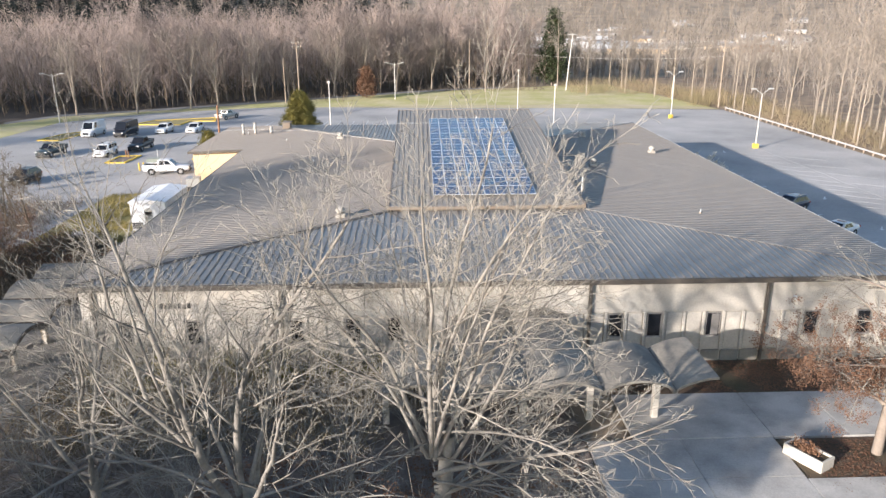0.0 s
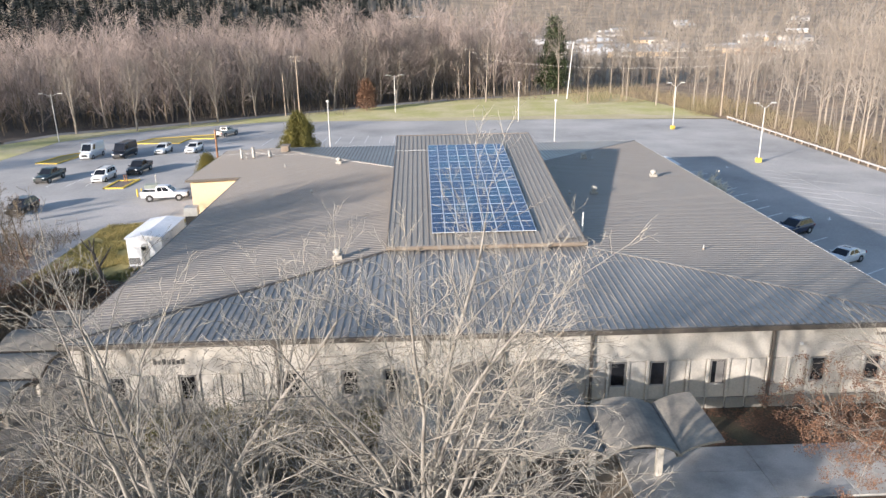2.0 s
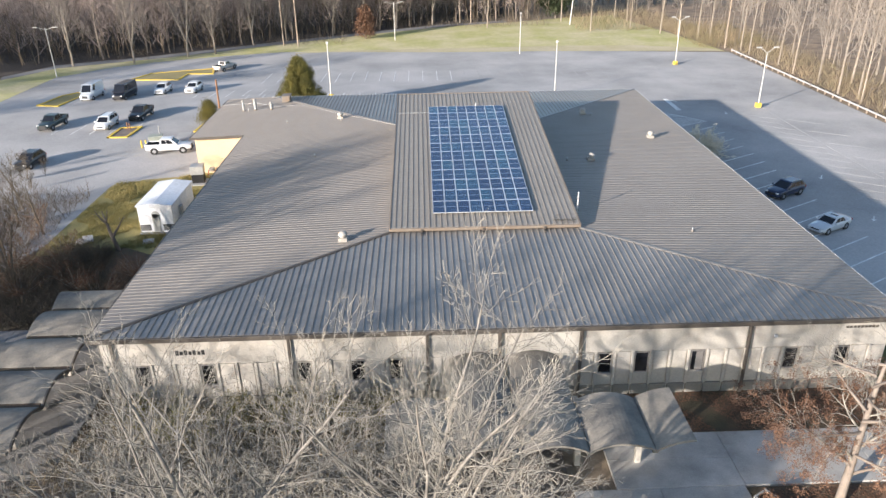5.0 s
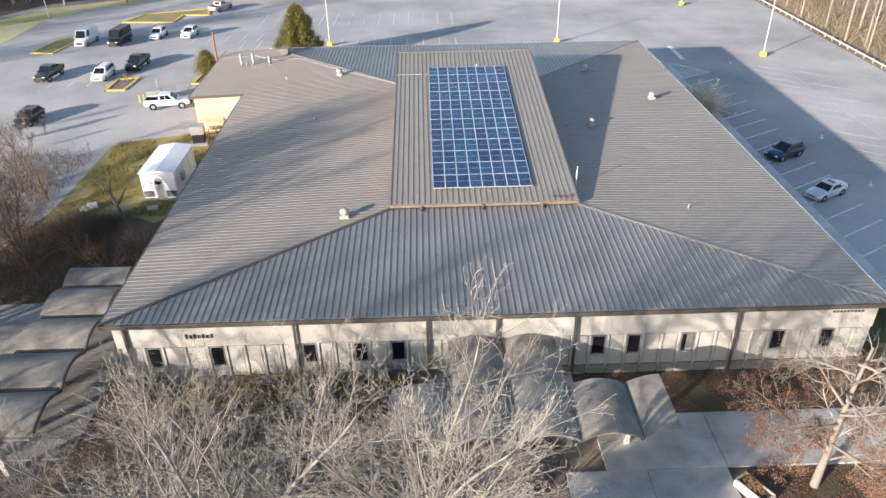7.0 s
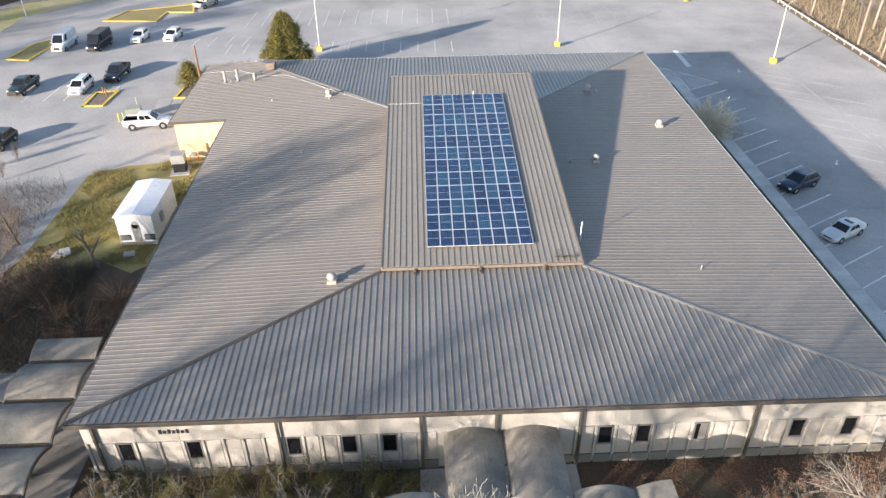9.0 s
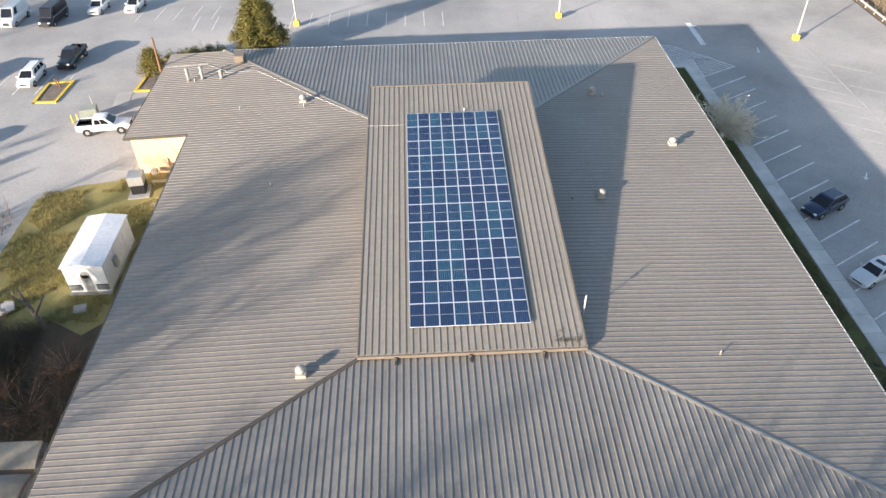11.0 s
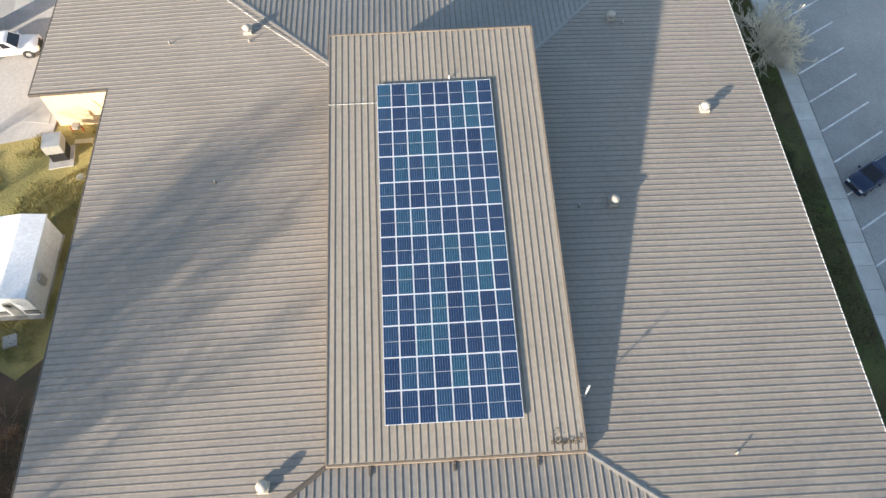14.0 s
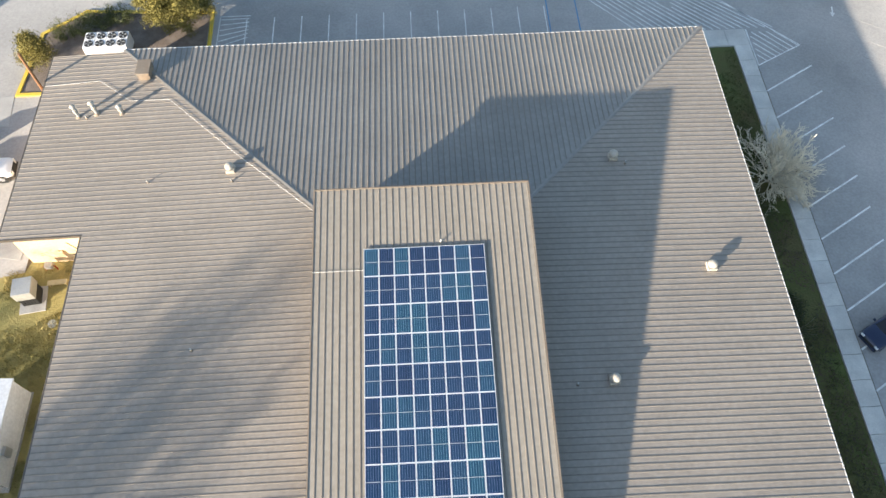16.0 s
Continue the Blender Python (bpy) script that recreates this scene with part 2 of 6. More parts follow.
def box(bm, a, b, bevel=0.0):
    x0, y0, z0 = a
    x1, y1, z1 = b
    v = [bm.verts.new(p) for p in ((x0, y0, z0), (x1, y0, z0), (x1, y1, z0), (x0, y1, z0), (x0, y0, z1), (x1, y0, z1), (x1, y1, z1), (x0, y1, z1))]
    f = [bm.faces.new([v[i] for i in q]) for q in ((3, 2, 1, 0), (4, 5, 6, 7), (0, 1, 5, 4), (1, 2, 6, 5), (2, 3, 7, 6), (3, 0, 4, 7))]
    if bevel:
        bmesh.ops.bevel(bm, geom=list({e for q in f for e in q.edges}), offset=bevel, segments=2, affect="EDGES", profile=0.5)
    return bm


def boxes(*pairs, bevel=0.0):
    bm = bmesh.new()
    for a, b in pairs:
        box(bm, a, b, bevel)
    return bm


def tube(bm, p, q, r0, r1=None, n=8, caps=True):
    p, q = Vector(p), Vector(q)
    r1 = r0 if r1 is None else r1
    d = (q - p).normalized()
    u = d.orthogonal().normalized()
    w = d.cross(u)
    a = [bm.verts.new(p + (u * math.cos(k * math.tau / n) + w * math.sin(k * math.tau / n)) * r0) for k in range(n)]
    b = [bm.verts.new(q + (u * math.cos(k * math.tau / n) + w * math.sin(k * math.tau / n)) * r1) for k in range(n)]
    for k in range(n):
        bm.faces.new((a[k], a[(k + 1) % n], b[(k + 1) % n], b[k]))
    if caps:
        bm.faces.new(a[::-1])
        bm.faces.new(b)
    return bm


def prism(bm, pts, z0, z1):
    """An outline in plan, upright from z0 to z1 (numbers, or functions of x and y)."""
    f0 = z0 if callable(z0) else (lambda x, y: z0)
    f1 = z1 if callable(z1) else (lambda x, y: z1)
    a = [bm.verts.new((x, y, f0(x, y))) for x, y in pts]
    b = [bm.verts.new((x, y, f1(x, y))) for x, y in pts]
    n = len(pts)
    bm.faces.new(a[::-1])
    bm.faces.new(b)
    for k in range(n):
        bm.faces.new((a[k], a[(k + 1) % n], b[(k + 1) % n], b[k]))
    return bm


def loft(bm, rings, caps=True):
    vs = [[bm.verts.new(p) for p in r] for r in rings]
    n = len(rings[0])
    for a, b in zip(vs, vs[1:]):
        for k in range(n):
            bm.faces.new((a[k], a[(k + 1) % n], b[(k + 1) % n], b[k]))
    if caps:
        bm.faces.new(vs[0][::-1])
        bm.faces.new(vs[-1])
    return bm


def clip(poly, axis, lo, hi):
    """A convex outline cut to lo..hi along an axis."""
    for sign, lim in ((1, lo), (-1, -hi)):
        out = []
        for i, p in enumerate(poly):
            q = poly[(i + 1) % len(poly)]
            a, b = sign * p[axis] - lim, sign * q[axis] - lim
            if a >= 0:
                out.append(p)
            if (a > 0 > b) or (a < 0 < b):
                s = a / (a - b)
                out.append((p[0] + (q[0] - p[0]) * s, p[1] + (q[1] - p[1]) * s))
        poly = out
        if len(poly) < 3:
            return []
    return poly
VERGE = material("verge_grass", (0.095, 0.115, 0.03), 0.95, 0.0, (0.10, 0.075, 0.03), 0.3, 6.0, 0.9, 0.6, dist=0.1)
STRAW = material("straw_grass", (0.54, 0.46, 0.30), 0.95, 0.0, (0.42, 0.36, 0.19), 0.15, 3.0, 0.9, 0.6, dist=0.1)
LINE_OLD = material("faded_paint", (0.44, 0.42, 0.40), 0.9, 0.0, (0.31, 0.30, 0.288), 0.5, 6.0, 1.0, 0.1)
STEM_PALE = material("pale_dry_stem", (0.80, 0.72, 0.57), 0.85, 0.0, (0.45, 0.39, 0.30), 1.0, 8.0, 0.7, 0.1)
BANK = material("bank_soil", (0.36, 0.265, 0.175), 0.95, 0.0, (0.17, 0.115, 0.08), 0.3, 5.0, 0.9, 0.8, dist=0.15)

# ---- ground ----
def sheet(pts, lift, step=5.0):
    """An outline in plan laid over the ground in small pieces."""
    vs, fs = [], []
    if sum(p[0] * q[1] - q[0] * p[1] for p, q in zip(pts, pts[1:] + pts[:1])) < 0:
        pts = pts[::-1]
    x0, x1 = min(p[0] for p in pts), max(p[0] for p in pts)
    y0, y1 = min(p[1] for p in pts), max(p[1] for p in pts)
    for i in range(int((x1 - x0) / step) + 1):
        col = clip(pts, 0, x0 + i * step, x0 + (i + 1) * step)
        for j in range(int((y1 - y0) / step) + 1):
            c = clip(col, 1, y0 + j * step, y0 + (j + 1) * step) if col else []
            if len(c) >= 3:
                n = len(vs)
                vs += [(x, y, gz(x, y) + lift) for x, y in c]
                fs.append(tuple(range(n, n + len(c))))
    return vs, fs


def flat(name, pts, z0, z1, mat, label="", category="", kind="structure", parent=None):
    big = max(abs(p[0] - q[0]) + abs(p[1] - q[1]) for p in pts for q in pts) > 16
    if big:
        ob = part(name, sheet(pts, z1 - G, 2.0 if max(p[1] for p in pts) < 88 and min(p[1] for p in pts) > 50 else 5.0), mat, parent)
    else:
        ob = part(name, prism(bmesh.new(), pts, lambda x, y: gz(x, y) + z0 - G, lambda x, y: gz(x, y) + z1 - G), mat, parent)
    return tagged(ob, label, category, "", kind)


def hill(x, y):
    """How far the land rises beyond the lot."""
    far = max(0.0, (y - 620) / 900)
    side = max(0.0, (-x - 60 + 0.10 * y) / 600) if y > 300 else 0.0
    n = noise.noise((x * 0.0016, y * 0.0016, 3.0))
    return min(1.0, far) ** 1.2 * (95 + 60 * n) + min(1.0, side * max(0, y - 300) / 260) * 70


def ground_mesh():
    """One sheet out to the hills, level near the building and rising far off."""
    xs = [-3000, -1800, -1100, -700, -450, -300, -200, -130, -90, -75, -60, -50, -40, -30, -25, -21, -10, 0, 10, 20, 28, 36, 50, 70, 100, 140, 200, 300, 450, 700, 1100, 1800, 3000]
    ys = [-2500, -1200, -500, -200, -80, -30, 0, 30, 45, 54, 58, 61, 64, 75, 90, 104, 110, 118, 124, 130, 138, 146, 152, 158, 170, 185, 200, 220, 250, 300, 380, 480, 600, 760, 950, 1200, 1600, 2200, 3200]
    def height(x, y):
        return min(gz(x, y), gz(x, y + 5) if y > 100 else 9) - 0.12 + hill(x, y)
    v = [(x, y, height(x, y)) for y in ys for x in xs]
    n = len(xs)
    f = [(j * n + i, j * n + i + 1, (j + 1) * n + i + 1, (j + 1) * n + i) for j in range(len(ys) - 1) for i in range(n - 1)]
    return v, f


tagged(part("ground", ground_mesh(), GROUND), "brown leaf-strewn ground reaching the wooded hills", "ground", "", "structure")

LOT = [(66.5, 30), (66.5, 163), (31.3, 168.7), (3.7, 170.3), (-21.5, 173.2), (-33.4, 174.5), (-45.5, 170.9), (-59.5, 165.0), (-67.6, 159.0), (-74.1, 150.1), (-72.3, 125.6), (-78, 100), (-70, 70), (-52, 60),
       (-39, 60), (-37.2, 66.3), (-37.2, 82.3), (-34, 84.4), (-28.6, 85.4), (-28.6, 103.5), (36.4, 108.0), (36.4, 30)]
lot = flat("parking_lot", LOT, G - 0.3, G + 0.02, ASPHALT, "worn grey asphalt parking lot round the building", "parking lot")
flat("grass_field", [(66, 163.5), (64, 180), (55.6, 226.1), (41.2, 221.9), (23.8, 214.9), (4.9, 208.6), (-15.2, 197.2), (-35.1, 184.8), (-47.0, 176.8), (-60.6, 168.4), (-69.6, 164.1), (-78.4, 159.5), (-83.9, 147.6), (-88, 118), (-71, 118), (-72.3, 125.0), (-74.1, 149.5), (-67.6, 158.4), (-59.5, 164.4), (-45.5, 170.3), (-33.4, 173.9), (-21.5, 172.6), (3.7, 169.7), (31.3, 168.1), (65.3, 164.2)],
     G - 0.2, G + 0.035, LAWN, "patchy green and straw-coloured winter grass behind the lot", "grass")
flat("dry_verge", [(65.8, 163.2), (64, 168), (50, 173.5), (31, 175), (5, 174.5), (-20, 174), (-30, 172.4), (-30, 171.4), (-21.5, 172.8), (3.7, 169.9), (31.3, 168.3), (65.3, 164.4)], G - 0.1, G + 0.045, STRAW, "straw-coloured dry grass along the asphalt's edge", "grass")
flat("back_road", [(23.8, 215.2), (4.9, 208.9), (-15.2, 197.5), (-35.1, 185.1), (-47.0, 177.1), (-60.6, 168.7), (-69.6, 164.4), (-78.4, 159.8), (-83.9, 147.9), (-85.5, 151.2), (-80.0, 163.1), (-71.2, 167.7), (-62.2, 172.0), (-48.6, 180.4), (-36.7, 188.4), (-16.8, 200.8), (3.3, 212.2), (22.2, 218.5)], G - 0.1, G + 0.03, ROAD, "narrow grey lane behind the grass", "road")
flat("wood_floor", [(-260, 130), (-92, 130), (-85.7, 151.5), (-80.2, 163.4), (-71.4, 168.0), (-62.4, 172.3), (-48.8, 180.7), (-36.9, 188.7), (-17.0, 201.1), (3.1, 212.5), (22.0, 218.8), (36, 330), (-260, 330)], G - 0.2, G + 0.02, WOODFLOOR, "leaf-covered floor of the bare wood, shade put into its dark colour", "wood floor")
flat("side_lawn", [(-37.2, 60), (-37.2, 82.3), (-34, 84.4), (-28.6, 85.4), (-28.0, 87), (-21.2, 87), (-21.2, 55.5), (-38, 55.5)], G - 0.2, G + 0.03, GRASS, "dry yellow grass beside the building", "grass")
flat("side_litter", [(-40, 54.5), (-38.2, 62), (-35.5, 64.5), (-32, 63.2), (-29.5, 65.4), (-26.5, 63.6), (-24, 66), (-21.2, 64.8), (-21.2, 54.5)], G - 0.2, G + 0.09, LITTER, "dark leaf litter under the brush", "leaf litter")
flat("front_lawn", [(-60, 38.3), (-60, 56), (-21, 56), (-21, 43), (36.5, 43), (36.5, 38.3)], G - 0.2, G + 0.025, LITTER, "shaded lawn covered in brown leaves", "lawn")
# dark sheet that carries the shade under the front trees in its colour
flat("front_bed", [(-60, 6), (6.5, 6), (6.5, 38.25), (-60, 38.25)], G - 0.2, G + 0.02, MULCH, "leaf-covered ground under the front trees, shade put into its dark colour", "leaf litter")
flat("entrance_bed", [(16.2, 30.35), (16.2, 33.6), (60, 33.6), (60, 30.35)], G - 0.2, G + 0.03, LITTER, "strip of thin grass between concrete paths", "grass")
flat("right_verge", [(28.4, 43), (28.4, 107.9), (34.65, 107.9), (34.65, 43)], G - 0.2, G + 0.03, VERGE, "narrow green grass strip along the wall", "grass")

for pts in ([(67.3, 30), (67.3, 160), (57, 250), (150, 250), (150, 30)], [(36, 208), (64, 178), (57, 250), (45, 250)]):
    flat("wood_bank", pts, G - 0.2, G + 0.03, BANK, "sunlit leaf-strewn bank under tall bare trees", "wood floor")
for pts in ([(-35.9, 104.3), (-34.1, 104.3), (-33.7, 100.7), (-35.5, 100.8)], [(-31.4, 89.8), (-29.2, 89.4), (-29.2, 86.6), (-31.5, 87.0)]):
    flat("concrete_patch", pts, G - 0.05, G + 0.045, CONCRETE, "pale concrete patch let into the asphalt", "concrete pad")

walks = thing("pavement", label="pale concrete pavement slabs laid in bays", category="pavement", kind="structure")
def slab_row(x0, y0, x1, y1, nx, ny, top=0.12, mat=WALKWAY):
    dx, dy = (x1 - x0) / nx, (y1 - y0) / ny
    for i in range(nx):
        for j in range(ny):
            g = 0.015
            part("paving_slab", boxes(((x0 + i * dx + g, y0 + j * dy + g, G - 0.1), (x0 + (i + 1) * dx - g, y0 + (j + 1) * dy - g, G + top)), bevel=0.012), mat, walks)


slab_row(34.7, 41, 36.3, 108, 1, 33, 0.12, SIDEWALK)           # along the right-hand lot
slab_row(30.0, 108.0, 36.3, 110.2, 3, 1, 0.12, SIDEWALK)
slab_row(9.0, 33.7, 16.2, 38.2, 1, 2, 0.10)    # in front of the entrance
slab_row(16.2, 33.7, 40, 38.2, 6, 1, 0.10)
slab_row(6.6, 24.0, 16.15, 33.7, 2, 3, 0.08)
slab_row(16.15, 24, 40, 30.3, 5, 1, 0.08)
slab_row(-1.5, 38.2, 8.5, 42.2, 3, 1, 0.10)
slab_row(-29.5, 36, -23.2, 54.5, 1, 8, 0.10, ROAD)   # under the side canopies
slab_row(-60, 49.6, -29.5, 52.6, 8, 1, 0.08, ROAD)

# painted marks
def bar(x0, y0, x1, y1, w=0.10, mat=LINE, name="painted_line"):
    d = Vector((x1 - x0, y1 - y0))
    n = Vector((-d.y, d.x)).normalized() * w / 2
    pts = [(x0 + n.x, y0 + n.y), (x1 + n.x, y1 + n.y), (x1 - n.x, y1 - n.y), (x0 - n.x, y0 - n.y)]
    part(name, prism(bmesh.new(), pts, lambda x, y: gz(x, y) + 0.01, lambda x, y: gz(x, y) + 0.032), mat, lot)


for k in range(18):                            # angled bays along the right-hand pavement
    y = 102.05 - 3.27 * k
    bar(36.4, y, 41.55, y + 2.98, 0.15)
for k in range(22):
    y = 111.8 - 2.97 * k
    bar(46.9, y, 51.9, y - 3.6, 0.07, LINE_OLD)
    if k % 2 == 0:
        bar(53.3, y - 4.2, 58.0, y - 7.4, 0.06, LINE_OLD)
bar(52.6, 118, 52.6, 42, 0.10, LINE_OLD)
for k in range(12):                            # bays behind the building
    bar(-13.32 + 2.72 * k, 107.6, -13.32 + 2.72 * k, 113.4 + 0.09 * k)
for x in (16.9, 19.9):
    bar(x, 109.2, x, 116, 0.12, LINE_BLUE)
for k in range(19):                            # hatched zone at the corner
    x = 20.8 + 0.75 * k
    bar(x, 115.8 - 0.06 * k, x + 4.9, 110.4, 0.10)
for k in range(9):
    n = 97.2 + 0.56 * k
    x0 = max(36.5, (n - 0.668 * 108.8) / 0.744)
    x1 = (n - 0.668 * 85.36) / (0.744 + 0.668 * 0.522)
    if x1 > x0 + 0.3:
        bar(x0 + 0.2, (n - 0.744 * x0) / 0.668 + 1.0, x1 + 0.2, (n - 0.744 * x1) / 0.668 + 1.0, 0.10)
bar(20.2, 115.9, 34.8, 114.6, 0.12)
bar(34.8, 114.6, 41.2, 107.8, 0.12)
bar(41.2, 107.8, 36.4, 105.3, 0.12)
bar(36.45, 110.2, 36.45, 105.3, 0.12)
for k in range(6):
    bar(-15.9, 109.6 + 0.75 * k, -13.1, 110.8 + 0.75 * k * 0.7)
bar(-16.0, 109.4, -16.0, 113.8)
bar(-16.0, 113.8, -13.0, 113.8)
for row_y in (127.5, 143.5):
    for k in range(27):
        x = -31 + 2.72 * k
        bar(x, row_y - 5.3, x, row_y + 5.3 if row_y > 140 else row_y, 0.10, LINE_OLD if x > 5 else LINE)
bar(31, 118, 31, 148, 0.10, LINE_OLD)
for k in range(5):
    bar(-40.2 + 2.75 * k, 126.5, -39.9 + 2.75 * k, 131.8)
    bar(-54.2 + 2.75 * k, 104.5, -53.9 + 2.75 * k, 109.8)


def arrow(x, y, turn, size=1.0):
    c, s = math.cos(turn) * size, math.sin(turn) * size
    pts = [(-0.08, -1.0), (0.08, -1.0), (0.08, 0.2), (0.35, 0.2), (0, 1.0), (-0.35, 0.2), (-0.08, 0.2)]
    part("painted_arrow", prism(bmesh.new(), [(x + c * a - s * b, y + s * a + c * b) for a, b in pts], lambda x, y: gz(x, y) + 0.01, lambda x, y: gz(x, y) + 0.032), LINE, lot)


for x, y, a in ((45.6, 82.5, 2.6), (45.9, 112.2, 2.9), (44.6, 70, 2.6), (40.2, 120.5, 0.6)):
    arrow(x, y, a, 0.75)
bar(39.4, 121.9, 39.3, 114.5, 0.75)


def island(name, pts, inner, label, h=0.17, w=0.34):
    t = thing(name, label=label, category="traffic island", kind="structure")
    cx, cy = sum(p[0] for p in pts) / len(pts), sum(p[1] for p in pts) / len(pts)
    flat("bed", [(cx + (x - cx) * 0.97, cy + (y - cy) * 0.97) for x, y in pts], G - 0.1, G + h - 0.09, inner, parent=t, kind="")
    for i, p in enumerate(pts):
        q = pts[(i + 1) % len(pts)]
        d = Vector((q[0] - p[0], q[1] - p[1]))
        n = Vector((-d.y, d.x)).normalized() * w / 2
        e = d.normalized() * w * 0.5
        r = [(p[0] - e.x + n.x, p[1] - e.y + n.y), (q[0] + e.x + n.x, q[1] + e.y + n.y), (q[0] + e.x - n.x, q[1] + e.y - n.y), (p[0] - e.x - n.x, p[1] - e.y - n.y)]
        part("kerb", prism(bmesh.new(), r, lambda x, y: gz(x, y) - 0.05, lambda x, y: gz(x, y) + h + 0.003 * (i % 5)), KERB_YELLOW, t)
    return t


island("traffic_island", [(-64.4, 122.3), (-60.8, 121.5), (-60.2, 131.3), (-62.1, 132.6), (-63.8, 129.6)], DRYBED, "grassy island with a yellow painted kerb")
island("traffic_island", [(-57.7, 144.6), (-48.1, 143.7), (-48.1, 150.2), (-43.0, 149.8), (-44.4, 155.6), (-55.8, 151.7)], DRYBED, "long grassy island with a yellow painted kerb")
island("traffic_island", [(-45.2, 102.3), (-42.7, 102.3), (-42.4, 107.5), (-45.2, 107.1)], MULCH, "small bare island with a yellow painted kerb")
island("traffic_island", [(-33.8, 104.4), (-31.3, 104.4), (-29.3, 106.6), (-16.6, 106.6), (-16.8, 114.4), (-29.5, 115.2), (-33.2, 112.3)], MULCH, "gravel planting bed with a yellow painted kerb")

# ---- the building ----
X0, X1, Y0, Y1 = -22.1, 28.95, 41.75, 104.8     # eaves
A0, A1, B0, B1 = -4.0, 10.92, 55.28, 86.2       # where the slopes meet the raised roof
EZ, RZ = 5.42, 6.05
house = thing("building", label="low cream building with a broad ribbed metal hip roof", category="building")


front_z = lambda x, y: EZ + (RZ - EZ) * (y - Y0) / (B0 - Y0)
back_z = lambda x, y: EZ + (RZ - EZ) * (Y1 - y) / (Y1 - B1)
left_z = lambda x, y: EZ + (RZ - EZ) * (x - X0) / (A0 - X0)
right_z = lambda x, y: EZ + (RZ - EZ) * (X1 - x) / (X1 - A1)
top_z = lambda x, y: 6.40 + (y - B0) * 0.1116


def roof(name, outlines, height, axis, mat, pitch=0.457, label="", rib=0.046):
    """A slope: a deck, and on it ribbed sheets one beside the other, cut to the outline."""
    deck = bmesh.new()
    for o in outlines:
        prism(deck, o, lambda x, y: height(x, y) - 0.22, lambda x, y: height(x, y) - 0.03)
    root = part(name, deck, mat, house, label)
    start = min(p[axis] for p in outlines[0])
    for o in outlines:
        lo, hi = min(p[axis] for p in o), max(p[axis] for p in o)
        a = start + math.floor((lo - start) / pitch + 1e-6) * pitch
        while a < hi - 0.02:
            b = min(a + pitch, hi)
            c = clip(o, axis, a, b)
            a = b
            if len(c) < 3:
                continue
            bm = bmesh.new()
            try:
                prism(bm, c, lambda x, y: height(x, y) - 0.028, height)
            except ValueError:
                bm.free()
                continue
            for m, w, h, slot in ((b - 0.05, 0.05, rib, 1),):
                s = clip(o, axis, m - 0.05, m + 0.05)
                if len(s) < 3 or m - 0.055 < b - pitch:
                    continue
                other = 1 - axis
                e0, e1 = min(p[other] for p in s), max(p[other] for p in s)
                if e1 - e0 < 0.15:
                    continue
                rings = []
                for x, y in ([(m, e0), (m, e1)] if axis == 0 else [(e0, m), (e1, m)]):
                    z = height(x, y)
                    prof = ((-w, -0.02), (-w * 0.6, h), (w * 0.6, h), (w, -0.02))
                    rings.append([((x + d, y, z + u) if axis == 0 else (x, y + d, z + u)) for d, u in prof])
                plain = len(bm.faces)
                loft(bm, rings)
                for f in list(bm.faces)[plain:]:
                    f.material_index = slot
            part("roof_sheet", bm, mat, root).data.materials.append(RIB_SHADE)
    return root


roof("roof_front", [[(X0, Y0), (X1, Y0), (A1, B0), (A0, B0)]], front_z, 0, ROOF_FRONT, rib=0.044)
roof("roof_back", [[(A0, B1), (A1, B1), (X1, Y1), (X0, Y1)]], back_z, 0, ROOF_FRONT)
roof("roof_side", [[(X0, Y0), (A0, B0), (A0, B1), (X0, Y1)], [(-28.4, 85.8), (X0, 85.8), (X0, Y1 - 0.25), (-28.4, Y1 - 0.25)]], left_z, 1, ROOF, rib=0.028)
roof("roof_side", [[(X1, Y0), (X1, Y1), (A1, B1), (A1, B0)]], right_z, 1, ROOF, rib=0.028)
roof("raised_roof", [[(A0, B0), (A1, B0), (A1, 85.75), (A0, 85.75)]], top_z, 0, ROOF_TOP, 0.452, "raised sloping roof carrying the solar panels", 0.038)

# ridge caps along the hips
for (a, b, c), (d, e, f) in (((X0, Y0, EZ), (A0, B0, RZ)), ((X1, Y0, EZ), (A1, B0, RZ)), ((X0, Y1, EZ), (A0, B1, RZ)), ((X1, Y1, EZ), (A1, B1, RZ))):
    dd = Vector((d - a, e - b, 0)).normalized()
    n = Vector((-dd.y, dd.x, 0)) * 0.16
    rings = []
    for p in (Vector((a, b, c)), Vector((d, e, f))):
        rings.append([p - n + Vector((0, 0, 0.045)), p + Vector((0, 0, 0.085)), p + n + Vector((0, 0, 0.045)), p + n * 0.9, p - n * 0.9])
    part("hip_cap", loft(bmesh.new(), rings), ROOF_FRONT if a > 0 or b > 60 else TRIM_DARK, house)

# raised part: walls under the raised roof
bm = bmesh.new()
pts = [(A0 + 0.25, B0 + 0.45), (A1 - 0.25, B0 + 0.45), (A1 - 0.25, 85.4), (A0 + 0.25, 85.4)]
prism(bm, pts, 5.2, lambda x, y: top_z(x, y) - 0.2)
part("clerestory_wall", bm, TRIM_TAN, house)
for x in (A0 - 0.03, A1 + 0.03):
    bm = bmesh.new()
    prism(bm, [(x - 0.04, B0 - 0.05), (x + 0.04, B0 - 0.05), (x + 0.04, 85.8), (x - 0.04, 85.8)], lambda x, y: top_z(x, y) - 0.26, lambda x, y: top_z(x, y) + 0.05)
    part("verge_trim", bm, TRIM_TAN, house)
